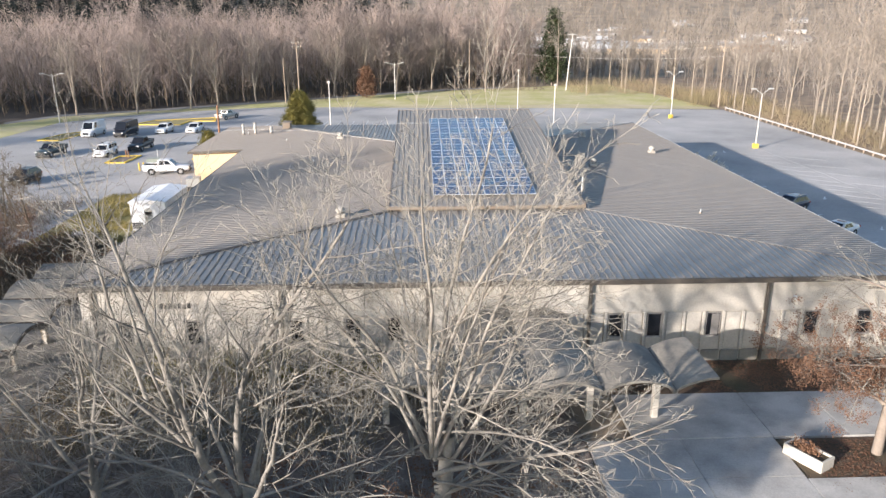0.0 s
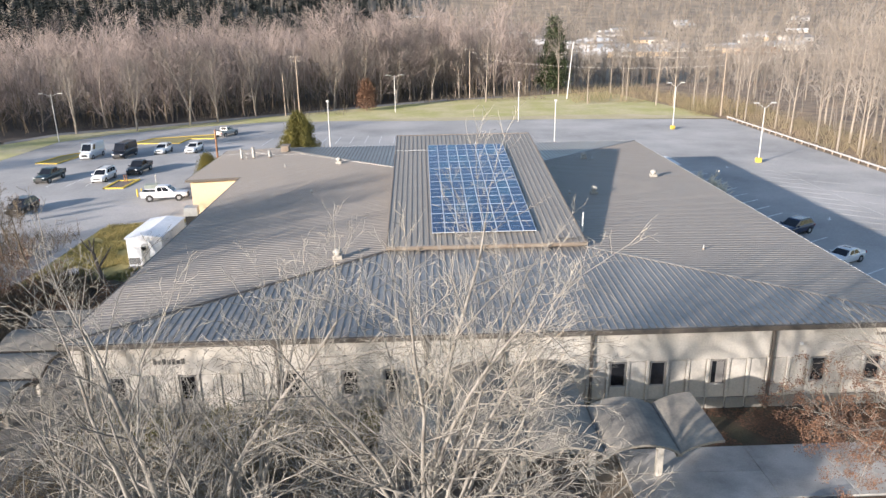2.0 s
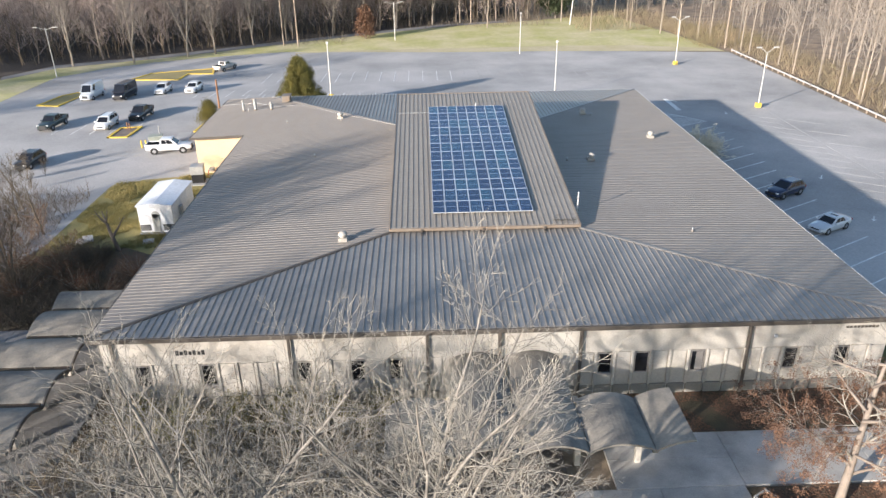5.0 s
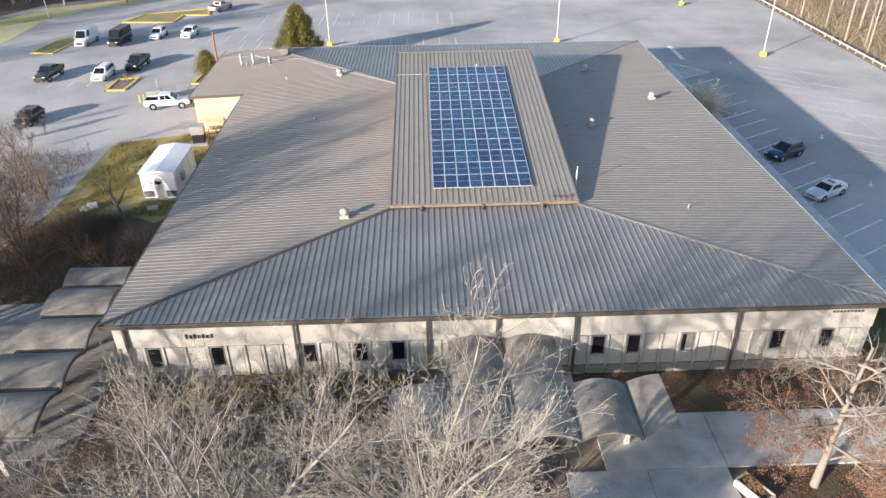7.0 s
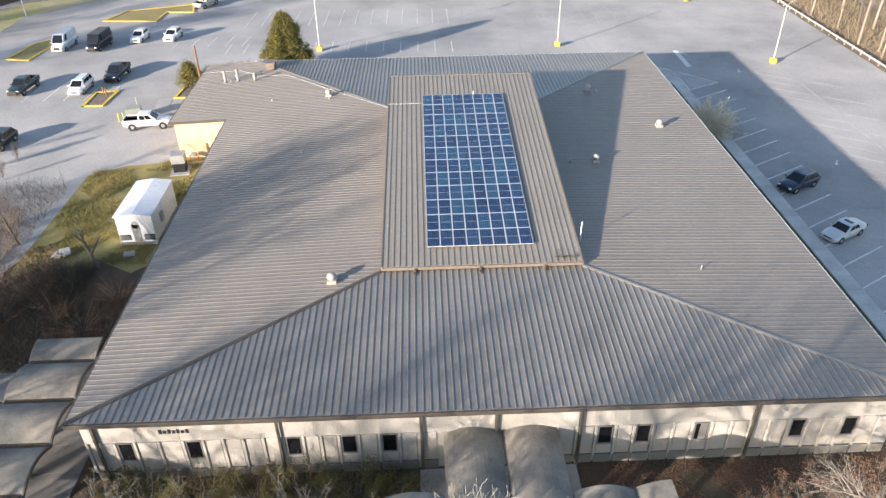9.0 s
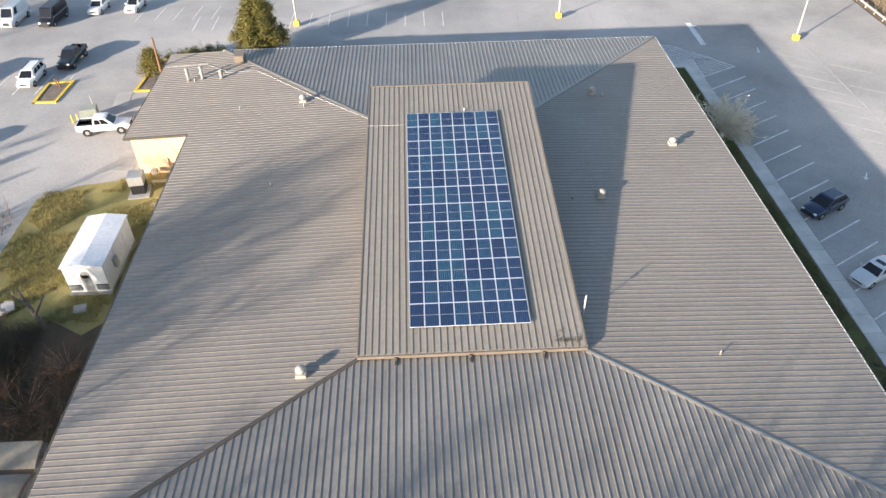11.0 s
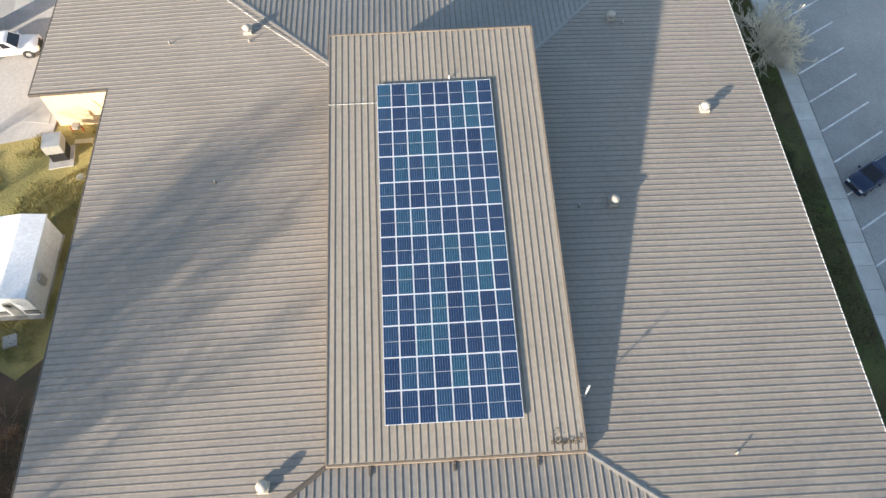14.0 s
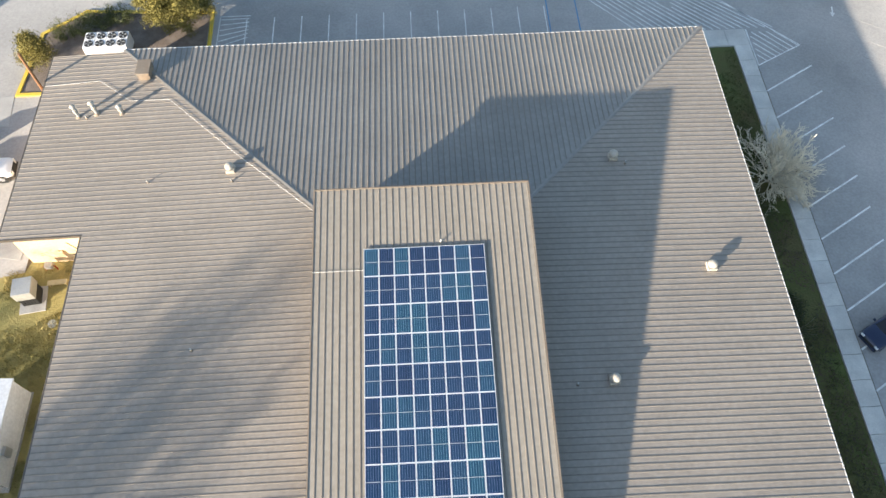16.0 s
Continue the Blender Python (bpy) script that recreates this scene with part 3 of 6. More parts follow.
part("gutter", boxes(((A0 - 0.05, B0 - 0.16, 6.16), (A1 + 0.05, B0 - 0.02, 6.385)), bevel=0.02), TRIM_TAN, house, "rust-streaked gutter of the raised roof")
part("ridge_trim", boxes(((A0 - 0.05, 85.72, top_z(0, 85.7) - 0.25), (A1 + 0.05, 85.85, top_z(0, 85.7) + 0.06)), bevel=0.015), TRIM_TAN, house)
for x in (-1.55, 3.3, 8.1):
    part("downspout", boxes(((x - 0.08, B0 - 0.30, 5.95), (x + 0.08, B0 - 0.14, 6.32)), ((x - 0.08, B0 - 0.7, 5.98), (x + 0.08, B0 - 0.30, 6.12)), bevel=0.015), TRIM_DARK, house)

# eave edges
part("gutter", boxes(((X0 - 0.05, Y0 - 0.16, EZ - 0.34), (X1 + 0.05, Y0 - 0.003, EZ - 0.02)), bevel=0.03), TRIM_DARK, house, "dark gutter along the front eave")
part("gutter", boxes(((X0 - 0.14, Y0 - 0.1, EZ - 0.26), (X0 - 0.003, 85.75, EZ + 0.0)), bevel=0.03), TRIM_DARK, house)
part("eave_trim", boxes(((X1 + 0.003, Y0 - 0.1, EZ - 0.24), (X1 + 0.08, Y1 + 0.1, EZ + 0.01)), bevel=0.015), TRIM_WHITE, house, "white painted drip edge")
part("eave_trim", boxes(((X0 - 0.3, Y1 + 0.003, EZ - 0.24), (X1 + 0.08, Y1 + 0.09, EZ + 0.01)), bevel=0.015), TRIM_WHITE, house, "white painted drip edge")
zx = left_z(-28.4, 0)
part("gutter", boxes(((-28.54, 85.7, zx - 0.26), (-28.403, Y1 - 0.2, zx + 0.0)), bevel=0.03), TRIM_DARK, house)
bm = prism(bmesh.new(), [(-28.5, 85.68), (X0, 85.68), (X0, 85.79), (-28.5, 85.79)], lambda x, y: left_z(x, y) - 0.24, lambda x, y: left_z(x, y) + 0.02)
part("verge_trim", bm, TRIM_DARK, house)

# walls
WZ = EZ - 0.2
WY = 42.45
part("wall", boxes(((-21.75, WY, G - 0.2), (28.5, WY + 0.3, WZ))), CREAM, house, "cream front wall with fluted panels")
part("wall", boxes(((28.2, WY + 0.3, G - 0.2), (28.5, 103.9, WZ))), CREAM, house)
part("wall", boxes(((-21.75, WY + 0.3, G - 0.2), (-21.45, 86.3, WZ))), CREAM, house)
part("wall", boxes(((-27.9, 103.6, G - 0.2), (28.5, 103.9, WZ - 0.15))), CREAM, house)
bm = prism(bmesh.new(), [(-28.1, 86.3), (-21.45, 86.3), (-21.45, 86.6), (-28.1, 86.6)], G - 0.2, lambda x, y: left_z(x, y) - 0.2)
part("wall", bm, YELLOW_WALL, house, "pale yellow end wall")
part("wall", boxes(((-28.1, 86.6, G - 0.2), (-27.8, 103.6, WZ - 0.25))), YELLOW_WALL, house)

# front wall: upper band, panels between piers, base course, windows
WIN = (-19.45, -15.3, -9.2, -5.8, -3.3, 10.15, 12.55, 16.2, 22.3, 25.6)
for i, (a, b) in enumerate(((-21.78, -16.0), (-15.99, -10.1), (-9.9, -1.4), (-1.2, 3.2), (3.4, 8.4), (8.6, 19.2), (19.4, 28.53))):
    part("wall_band", boxes(((a, WY - 0.12, 3.02), (b, WY - 0.002, WZ - 0.02)), bevel=0.02), CREAM, house)
cols = [-21.7]
for x in WIN:
    n = max(1, round((x - 0.61 - cols[-1]) / 1.22))
    cols += [cols[-1] + (x - 0.61 - cols[-1]) * (k + 1) / n for k in range(n)] + [x + 0.61]
cols += [27.4]
for a, b in zip(cols, cols[1:] + [28.45]):
    c = (a + b) / 2
    if -0.4 < c < 7.4:
        continue
    w = [x for x in WIN if abs(x - c) < 0.62]
    part("pier", boxes(((a - 0.09, WY - 0.16, 0.42), (a + 0.09, WY - 0.003, 3.015)), bevel=0.025), CREAM, house)
    part("base_panel", boxes(((a + 0.045, WY - 0.13, G - 0.1), (b - 0.045, WY - 0.003, 0.40)), bevel=0.04), CREAM_BASE, house)
    if not w:
        part("wall_panel", boxes(((a + 0.15, WY - 0.075, 0.48), (b - 0.15, WY - 0.003, 2.93)), bevel=0.03), CREAM, house)
    else:
        part("wall_panel", boxes(((a + 0.13, WY - 0.075, 0.48), (b - 0.13, WY - 0.003, 1.28)), bevel=0.03), CREAM, house)
        win = part("window", boxes(((c - 0.45, WY - 0.1, 1.33), (c - 0.40, WY - 0.003, 2.92)), ((c + 0.40, WY - 0.1, 1.33), (c + 0.45, WY - 0.003, 2.92)), ((c - 0.40, WY - 0.1, 2.86), (c + 0.40, WY - 0.003, 2.92)), ((c - 0.40, WY - 0.1, 1.33), (c + 0.40, WY - 0.003, 1.39))), FRAME_GREY, house)
        part("pane", boxes(((c - 0.40, WY - 0.035, 1.39), (c + 0.40, WY - 0.004, 2.86))), GLASS, win)
        part("window_sill", boxes(((c - 0.5, WY - 0.15, 1.27), (c + 0.5, WY - 0.003, 1.33)), bevel=0.01), CREAM, win)
        if c > 16 and c < 17:
            part("blind", boxes(((c - 0.1, WY - 0.05, 1.42), (c + 0.36, WY - 0.038, 2.8))), FRAME_GREY, win, "half-drawn pale blind")
for x in (-21.0, -10.0, -1.3, 3.3, 8.5, 19.3):
    part("downspout", boxes(((x - 0.09, WY - 0.34, G), (x + 0.09, WY - 0.17, EZ - 0.3)), bevel=0.03), TRIM_DARK, house, "dark square downspout")
# lettering reduced to bars
for i in range(7):
    x = -17.15 + 0.27 * i
    part("sign_bar", boxes(((x, WY - 0.15, 3.72 if i else 3.70), (x + 0.19, WY - 0.122, 3.98 if i in (1, 3, 5) else 4.06))), BLACK, house, "dark lettering shown as plain bars")
for i in range(9):
    x = 25.5 + 0.24 * i
    part("sign_bar", boxes(((x, WY - 0.15, 4.30), (x + 0.18, WY - 0.122, 4.46))), TRIM_DARK, house, "dark lettering shown as plain bars")
part("wall_lamp", boxes(((20.9, WY - 0.3, 3.82), (21.1, WY - 0.122, 3.98)), bevel=0.03), LAMPGLASS, house)
part("conduit", tube(bmesh.new(), (-24.2, 86.27, 3.6), (-23.0, 86.27, 0.6), 0.035), YELLOW_WALL, house)
part("wall_box", boxes(((-25.3, 86.12, 1.9), (-25.0, 86.298, 2.5)), bevel=0.02), YELLOW_WALL, house)

# ---- on the roof ----
SL = math.degrees(math.atan(0.1116))
def solar_panel():
    t = thing("solar_panel", label="blue silicon solar panel in a pale aluminium frame", category="solar panel", group="solar array on the raised roof")
    w, h, e = 0.995, 1.985, 0.03
    part("frame", boxes(((0, 0, 0), (e, h, 0.045)), ((w - e, 0, 0), (w, h, 0.045)), ((e, 0, 0), (w - e, e, 0.045)), ((e, h - e, 0), (w - e, h, 0.045))), ALU, t)
    part("cell_sheet", boxes(((e, e, 0.02), (w - e, h - e, 0.040))), CELLS, t)
    part("busbar", boxes(((0.045, h / 2 - 0.014, 0.04), (w - 0.045, h / 2 + 0.014, 0.0425))), STEEL, t)
    return t


first = solar_panel()
for i in range(8):
    for j in range(12):
        y = 57.23 + 2.0 * j * math.cos(radians(SL))
        m = pose(-0.6 + 1.015 * i, y, top_z(0, y) + 0.15, SL, 0, 0)
        if i == j == 0:
            first.matrix_basis = m
        else:
            copy_thing(first, m)
rack = thing("panel_rack", label="aluminium rails carrying the solar panels", category="rack")
for k in range(24):
    y = 57.7 + k * 1.0
    part("rail", boxes(((-0.58, y, top_z(0, y) + 0.06), (7.5, y + 0.05, top_z(0, y) + 0.15))), ALU, rack)
    if k % 2 == 0:
        for x in (-0.56, 2.0, 4.7, 7.4):
            part("foot", boxes(((x, y - 0.02, top_z(0, y) + 0.0), (x + 0.06, y + 0.07, top_z(0, y) + 0.062))), STEEL, rack)


def roof_height(x, y):
    return min(front_z(x, y), back_z(x, y), left_z(x, y), right_z(x, y))


def conduit(points, label, r=0.015):
    t = thing("conduit", label=label, category="conduit")
    bm = bmesh.new()
    for p, q in zip(points, points[1:]):
        tube(bm, p, q, r, n=6)
    part("pipe", bm, TRIM_WHITE, t)


conduit([(A0 - 0.05, 79.6, top_z(0, 79.6) + 0.09), (-0.6, 79.6, top_z(0, 79.6) + 0.09)], "white conduit pipe across the raised roof")
conduit([(x, y, roof_height(x, y) + 0.09) for x, y in ((-28.3, 101.0), (-23.6, 101.2), (-20.6, 98.7), (-17.3, 98.6), (-11.0, 92.3), (-4.2, 86.0))], "white conduit pipe laid over the roof")
conduit([(4.6, 81.45, top_z(0, 81.45)), (4.6, 81.45, top_z(0, 81.45) + 0.3)], "short white vent pipe behind the panels", 0.06)


def vent(x, y, tall=0.46, r=0.28):
    z = roof_height(x, y)
    t = thing("roof_vent", (x, y, z), label="domed cream metal roof vent on a square curb", category="roof vent", group="vents on the roof")
    part("curb", boxes(((-0.34, -0.34, -0.05), (0.34, 0.34, 0.28)), bevel=0.02), VENT_CAP, t)
    part("neck", tube(bmesh.new(), (0, 0, 0.28), (0, 0, tall), r * 0.85, n=16), VENT_CAP, t)
    rings = [[(math.cos(a * math.tau / 16) * rr, math.sin(a * math.tau / 16) * rr, zz) for a in range(16)] for rr, zz in ((r * 1.25, tall - 0.03), (r * 1.3, tall + 0.05), (r * 1.12, tall + 0.18), (r * 0.7, tall + 0.28), (r * 0.2, tall + 0.32))]
    part("cap", loft(bmesh.new(), rings), VENT_CAP, t, smooth=True)


for x, y in ((-7.6, 54.3), (-11.4, 90.9), (18.5, 90.5), (24.0, 80.5), (15.55, 72.3)):
    vent(x, y)


def stack(x, y, tall, r, label, mat=STEEL):
    z = roof_height(x, y)
    t = thing("roof_pipe", (x, y, z), label=label, category="pipe", group="pipes on the roof")
    part("pipe", tube(bmesh.new(), (0, 0, -0.05), (0, 0, tall), r, n=10), mat, t)
    part("flashing", tube(bmesh.new(), (0, 0, -0.02), (0, 0, 0.12), r * 2.2, r * 1.2, n=10), TRIM_TAN, t)
    if tall > 0.6:
        part("cap", tube(bmesh.new(), (0, 0, tall + 0.04), (0, 0, tall + 0.2), r * 1.9, r * 0.6, n=12), VENT_CAP, t)
        part("collar", tube(bmesh.new(), (0, 0, tall * 0.5), (0, 0, tall * 0.5 + 0.25), r * 1.5, n=10), VENT_CAP, t)


stack(-24.7, 97.4, 1.25, 0.13, "tall galvanised flue pipe with a rain cap")
stack(-23.2, 97.6, 1.3, 0.15, "tall galvanised flue pipe with a rain cap")
stack(-21.1, 97.5, 0.8, 0.14, "short galvanised flue pipe with a rain cap")
for x, y in ((-24.0, 97.2), (-11.2, 89.8), (-12.6, 75.9), (-17.8, 90.2), (19.4, 89.9), (13.1, 72.1), (19.7, 54.7)):
    stack(x, y, 0.35, 0.055, "short plumbing vent pipe on the roof")
t = thing("antenna_pipe", (11.35, 58.5, roof_height(11.35, 58.5)), label="white upright pipe beside the raised roof", category="pipe")
part("pipe", tube(bmesh.new(), (0, 0, -0.05), (0.05, 0.1, 1.75), 0.048, n=10), TRIM_WHITE, t)
for z in (0.3, 1.2):
    part("clamp", boxes(((-0.06, -0.05, z), (0.09, 0.13, z + 0.12)), bevel=0.02), STEEL, t)
part("bracket", boxes(((-0.68, -0.05, 0.3), (0.0, 0.05, 0.36))), STEEL, t)
t = thing("roof_hatch", (-19.75, 101.8, left_z(-19.75, 0)), label="boxy tan metal exhaust hood on the roof", category="exhaust hood")
part("body", boxes(((-0.5, -0.75, -0.1), (0.5, 0.75, 0.75)), bevel=0.03), TRIM_TAN, t)
part("lid", boxes(((-0.58, -0.85, 0.75), (0.58, 0.85, 0.85)), bevel=0.02), TRIM_TAN, t)
t = thing("debris", (9.2, 55.7, top_z(0, 55.7)), label="small heap of dark leaves in the gutter corner", category="leaves", kind="stuff")
rng = random.Random(5)
vs, fs = [], []
for k in range(120):
    x, y = rng.uniform(-0.25, 1.5), rng.uniform(-0.1, 0.9) * (0.15 if rng.random() < 0.6 else 1)
    if y > 0.3 and x > 0.3:
        continue
    z = 0.06 + rng.random() * 0.06 + y * 0.11
    a = rng.random() * 6
    i = len(vs)
    vs += [(x + math.cos(a) * 0.07, y + math.sin(a) * 0.07, z), (x + math.cos(a + 2) * 0.07, y + math.sin(a + 2) * 0.07, z + 0.03), (x + math.cos(a + 4) * 0.07, y + math.sin(a + 4) * 0.07, z)]
    fs.append((i, i + 1, i + 2))
part("leaf_heap", (vs, fs), BRUSH, t)

# ---- covered walks: thin concrete barrel shells on posts ----
def arch(a0, a1, b0, b1, axis, spring=2.72, rise=0.52, th=0.12, n=14, s0=0.0, s1=1.0):
    """A shell that spans a0..a1 across and b0..b1 along; axis 1: along y, 0: along x. s0, s1: which part of the arc."""
    bm = bmesh.new()
    rings = []
    for b in (b0, b1):
        top, low = [], []
        for k in range(n + 1):
            s = s0 + (s1 - s0) * k / n
            a = a0 + (a1 - a0) * (s - s0) / (s1 - s0)
            z = spring + rise * math.sin(math.pi * s) ** 0.8 if 0 < s < 1 else spring
            top.append((a, z + th))
            low.append((a, z))
        ring = top + low[::-1]
        rings.append([((a, b, z) if axis else (b, a, z)) for a, z in ring])
    return loft(bm, rings)


walkroof = thing("covered_walk", label="grey concrete barrel-vaulted canopy in front of the entrance", category="canopy")
for i, (a, b, y0, y1) in enumerate(((-3.6, 0.0, 33.2, 37.7), (0.0, 3.6, 33.2, 42.25), (3.65, 7.15, 33.2, 42.25), (7.2, 10.7, 33.2, 37.7))):
    part("vault", arch(a + 0.02, b - 0.02, y0, y1, 1), VAULT, walkroof)
part("vault", arch(10.72, 12.75, 33.2, 37.8, 1, s0=0.0, s1=0.5, rise=0.62), VAULT, walkroof, "upturned half vault at the canopy's end")
for x in (-3.6, 0.0, 3.62, 7.18, 10.7):
    for y in (35.9,):
        part("column", boxes(((x - 0.17, y - 0.17, G), (x + 0.17, y + 0.17, 2.76)), bevel=0.03), CREAM, walkroof)
        part("beam", boxes(((x - 0.15, 33.3, 2.55), (x + 0.15, 37.6, 2.74)), bevel=0.03), VAULT, walkroof)

sidewalkroof = thing("covered_walk", label="row of weathered concrete barrel vaults over a side path", category="canopy")
for k in range(4):
    y0 = 35.0 + 3.78 * k
    part("vault", arch(y0 + 0.02, y0 + 3.76, -28.7, -24.1, 0, spring=2.62, rise=0.6, th=0.13), VAULT, sidewalkroof)
    part("vault_edge", arch(y0 + 0.02, y0 + 3.76, -24.098, -24.0, 0, spring=2.56, rise=0.6, th=0.20), TRIM_DARK, sidewalkroof)
    if k < 3:
        part("vault", arch(y0 + 0.02, y0 + 3.76, -33.4, -28.75, 0, spring=2.42, rise=0.6, th=0.13), VAULT, sidewalkroof)
        part("column", boxes(((-31.2, y0 - 0.17, G), (-30.86, y0 + 0.17, 2.46)), bevel=0.03), CREAM, sidewalkroof)
    part("column", boxes(((-26.57, y0 - 0.17, G), (-26.23, y0 + 0.17, 2.66)), bevel=0.03), CREAM, sidewalkroof)
    part("beam", boxes(((-28.5, y0 - 0.15, 2.45), (-24.2, y0 + 0.15, 2.64)), bevel=0.03), VAULT, sidewalkroof)
part("vault", arch(50.14, 52.0, -28.7, -24.1, 0, spring=2.62, rise=0.6, th=0.13, s0=0.0, s1=0.5), VAULT, sidewalkroof)

for k in range(4):
    y = 38.77 + 3.78 * k
    part("valley_litter", boxes(((-28.6, y - 0.42, 2.78), (-24.15, y + 0.30, 2.86)), bevel=0.03), LITTER, sidewalkroof, "dark leaf litter lying in the joint")
# planter by the entrance
t = thing("planter", (16.9, 31.75, G), 30, "cream concrete box planter with a small brown shrub", "planter")
part("box", boxes(((-0.5, -1.0, 0), (-0.4, 1.0, 0.62)), ((0.4, -1.0, 0), (0.5, 1.0, 0.62)), ((-0.4, -1.0, 0), (0.4, -0.9, 0.62)), ((-0.4, 0.9, 0), (0.4, 1.0, 0.62)), bevel=0.015), CREAM, t)
part("soil", boxes(((-0.4, -0.9, 0.05), (0.4, 0.9, 0.5))), LITTER, t)
rng = random.Random(2)
vs, fs = [], []
for k in range(500):
    c = Vector((rng.gauss(0, 0.16), 0.15 + rng.gauss(0, 0.3), 0.5 + abs(rng.gauss(0, 0.25))))
    u = Vector((rng.gauss(0, 1), rng.gauss(0, 1), rng.gauss(0, 1))).normalized() * 0.07
    w = u.orthogonal().normalized() * 0.03
    i = len(vs)
    vs += [c - u, c + w, c + u, c - w]
    fs.append((i, i + 1, i + 2, i + 3))
bush = thing("shrub", (16.9, 31.75, G), 30, "small rust-brown shrub growing in the planter", "shrub")
part("foliage", (vs, fs), LEAF_BROWN, bush)

# ---- yard beside the building ----
t = thing("equipment_shed", (-27.25, 71.9, G), 0, "small white walk-in shed with louvres and a low-pitched roof", "shed")
w, d, h = 1.64, 3.35, 2.95
part("wall", boxes(((-w, -d, 0.15), (w, d, h))), WHITE_SHEET, t)
bm = bmesh.new()
loft(bm, [[(-w - 0.1, y, h), (0, y, h + 0.22), (w + 0.1, y, h), (w + 0.1, y, h - 0.12), (-w - 0.1, y, h - 0.12)] for y in (-d - 0.12, d + 0.12)])
part("roof", bm, WHITE_SHEET, t, "white membrane roof")
bm = boxes(((0.0 - 0.36, -d - 0.05, 0.2), (0.36, -d - 0.003, 2.0)))
tube(bm, (0, -d - 0.05, 2.0), (0, -d - 0.004, 2.0), 0.36, n=20)
part("door", bm, STEEL, t, "grey arched door")
for x in (-1.1, 1.1):
    lv = part("louvre", boxes(((x - 0.5, -d - 0.03, 0.35), (x + 0.5, -d - 0.003, 0.95))), BLACK, t, "dark louvred opening")
    for k in range(5):
        part("slat", boxes(((x - 0.5, -d - 0.06, 0.42 + 0.1 * k), (x + 0.5, -d - 0.031, 0.45 + 0.1 * k))), STEEL, lv)
part("plinth", boxes(((-w - 0.1, -d - 0.3, 0), (w + 0.1, d + 0.1, 0.15)), bevel=0.02), CONCRETE, t)
for y in (-2.2, 0.2, 2.4):
    part("side_panel", boxes(((w + 0.003, y - 0.9, 0.4), (w + 0.04, y + 0.9, 2.7)), bevel=0.01), WHITE_SHEET, t)
part("side_box", boxes(((w + 0.042, -1.6, 1.2), (w + 0.3, -1.0, 2.1)), bevel=0.02), STEEL, t)

t = thing("air_conditioner", (-27.3, 83.1, G), 8, "grey outdoor air-conditioning unit on a concrete pad", "air conditioner")
part("pad", boxes(((-1.0, -1.3, 0), (1.0, 0.9, 0.12)), bevel=0.02), CONCRETE, t)
part("body", boxes(((-0.66, -0.66, 0.12), (0.66, 0.66, 1.15)), bevel=0.02), BLACK, t, "dark coil section")
part("cabinet", boxes(((-0.72, -0.75, 1.15), (0.72, 0.75, 2.1)), bevel=0.03), STEEL, t, "pale grey sheet-metal top")
for k in range(6):
    part("grille_bar", boxes(((-0.62 + 0.24 * k, -0.69, 0.2), (-0.60 + 0.24 * k, -0.662, 1.1))), BLACK, t)
t = thing("gas_meter", (-26.2, 85.6, G), 0, "grey pipework and meter box against the yellow wall", "meter")
part("box", boxes(((-0.5, -0.25, 0.5), (0.1, 0.25, 0.9)), bevel=0.02), VENT_CAP, t)
bm = bmesh.new()
tube(bm, (-0.7, 0, 0), (-0.7, 0, 0.6), 0.05)
tube(bm, (-0.7, 0, 0.6), (0.2, 0, 0.6), 0.05)
tube(bm, (0.2, 0, 0.6), (0.2, 0, 0), 0.05)
part("pipework", bm, TAILGLASS, t, "red painted pipework")
t = thing("wooden_bench", (-25.6, 84.2, G), 4, "low tan wooden plank bench by the unit", "bench")
part("seat", boxes(((-0.75, -0.22, 0.38), (0.75, 0.22, 0.46)), bevel=0.015), STRAW, t)
for x in (-0.6, 0.6):
    part("leg", boxes(((x - 0.05, -0.18, 0), (x + 0.05, 0.18, 0.38)), bevel=0.01), STRAW, t)
t = thing("concrete_lid", (-27.6, 66.6, G), 15, "square concrete inspection lid in the grass", "manhole")
part("slab", boxes(((-0.5, -0.5, 0), (0.5, 0.5, 0.14)), bevel=0.03), CONCRETE, t)
t = thing("manhole_cover", (-25.4, 80.8, G), 0, "round dark iron manhole cover", "manhole")
part("cover", tube(bmesh.new(), (0, 0, 0), (0, 0, 0.06), 0.35, n=20), STEEL, t)
t = thing("transformer", (-37.0, 98.0, G), 15, "pale green pad-mounted transformer cabinet", "transformer")
part("cabinet", boxes(((-0.9, -0.7, 0.1), (0.9, 0.7, 1.5)), bevel=0.04), BOX_GREEN, t)
part("pad", boxes(((-1.2, -1.0, 0), (1.2, 1.0, 0.1)), bevel=0.02), CONCRETE, t)
part("mast", tube(bmesh.new(), (0.5, 0.6, 0.1), (0.5, 0.6, 2.6), 0.05), STEEL, t)
for k in range(2):
    b = thing("bollard", (-38.7 + 0.55 * k, 97.1 + 0.15 * k, G), 0, "yellow steel bollard beside the transformer", "bollard", "bollards by the transformer")
    part("post", tube(bmesh.new(), (0, 0, 0), (0, 0, 1.05), 0.1, n=12), KERB_YELLOW, b)
    part("top", tube(bmesh.new(), (0, 0, 1.05), (0, 0, 1.1), 0.1, 0.05, n=12), KERB_YELLOW, b)
for x, y in ((-44.0, 106.5), (-43.5, 106.1)):
    b = thing("bollard", (x, y, gz(x, y) + 0.1), 0, "faded red post on the small island", "bollard", "posts on the small island")
    part("post", tube(bmesh.new(), (0, 0, 0), (0, 0, 1.0), 0.08, n=12), RUSTPOLE, b)


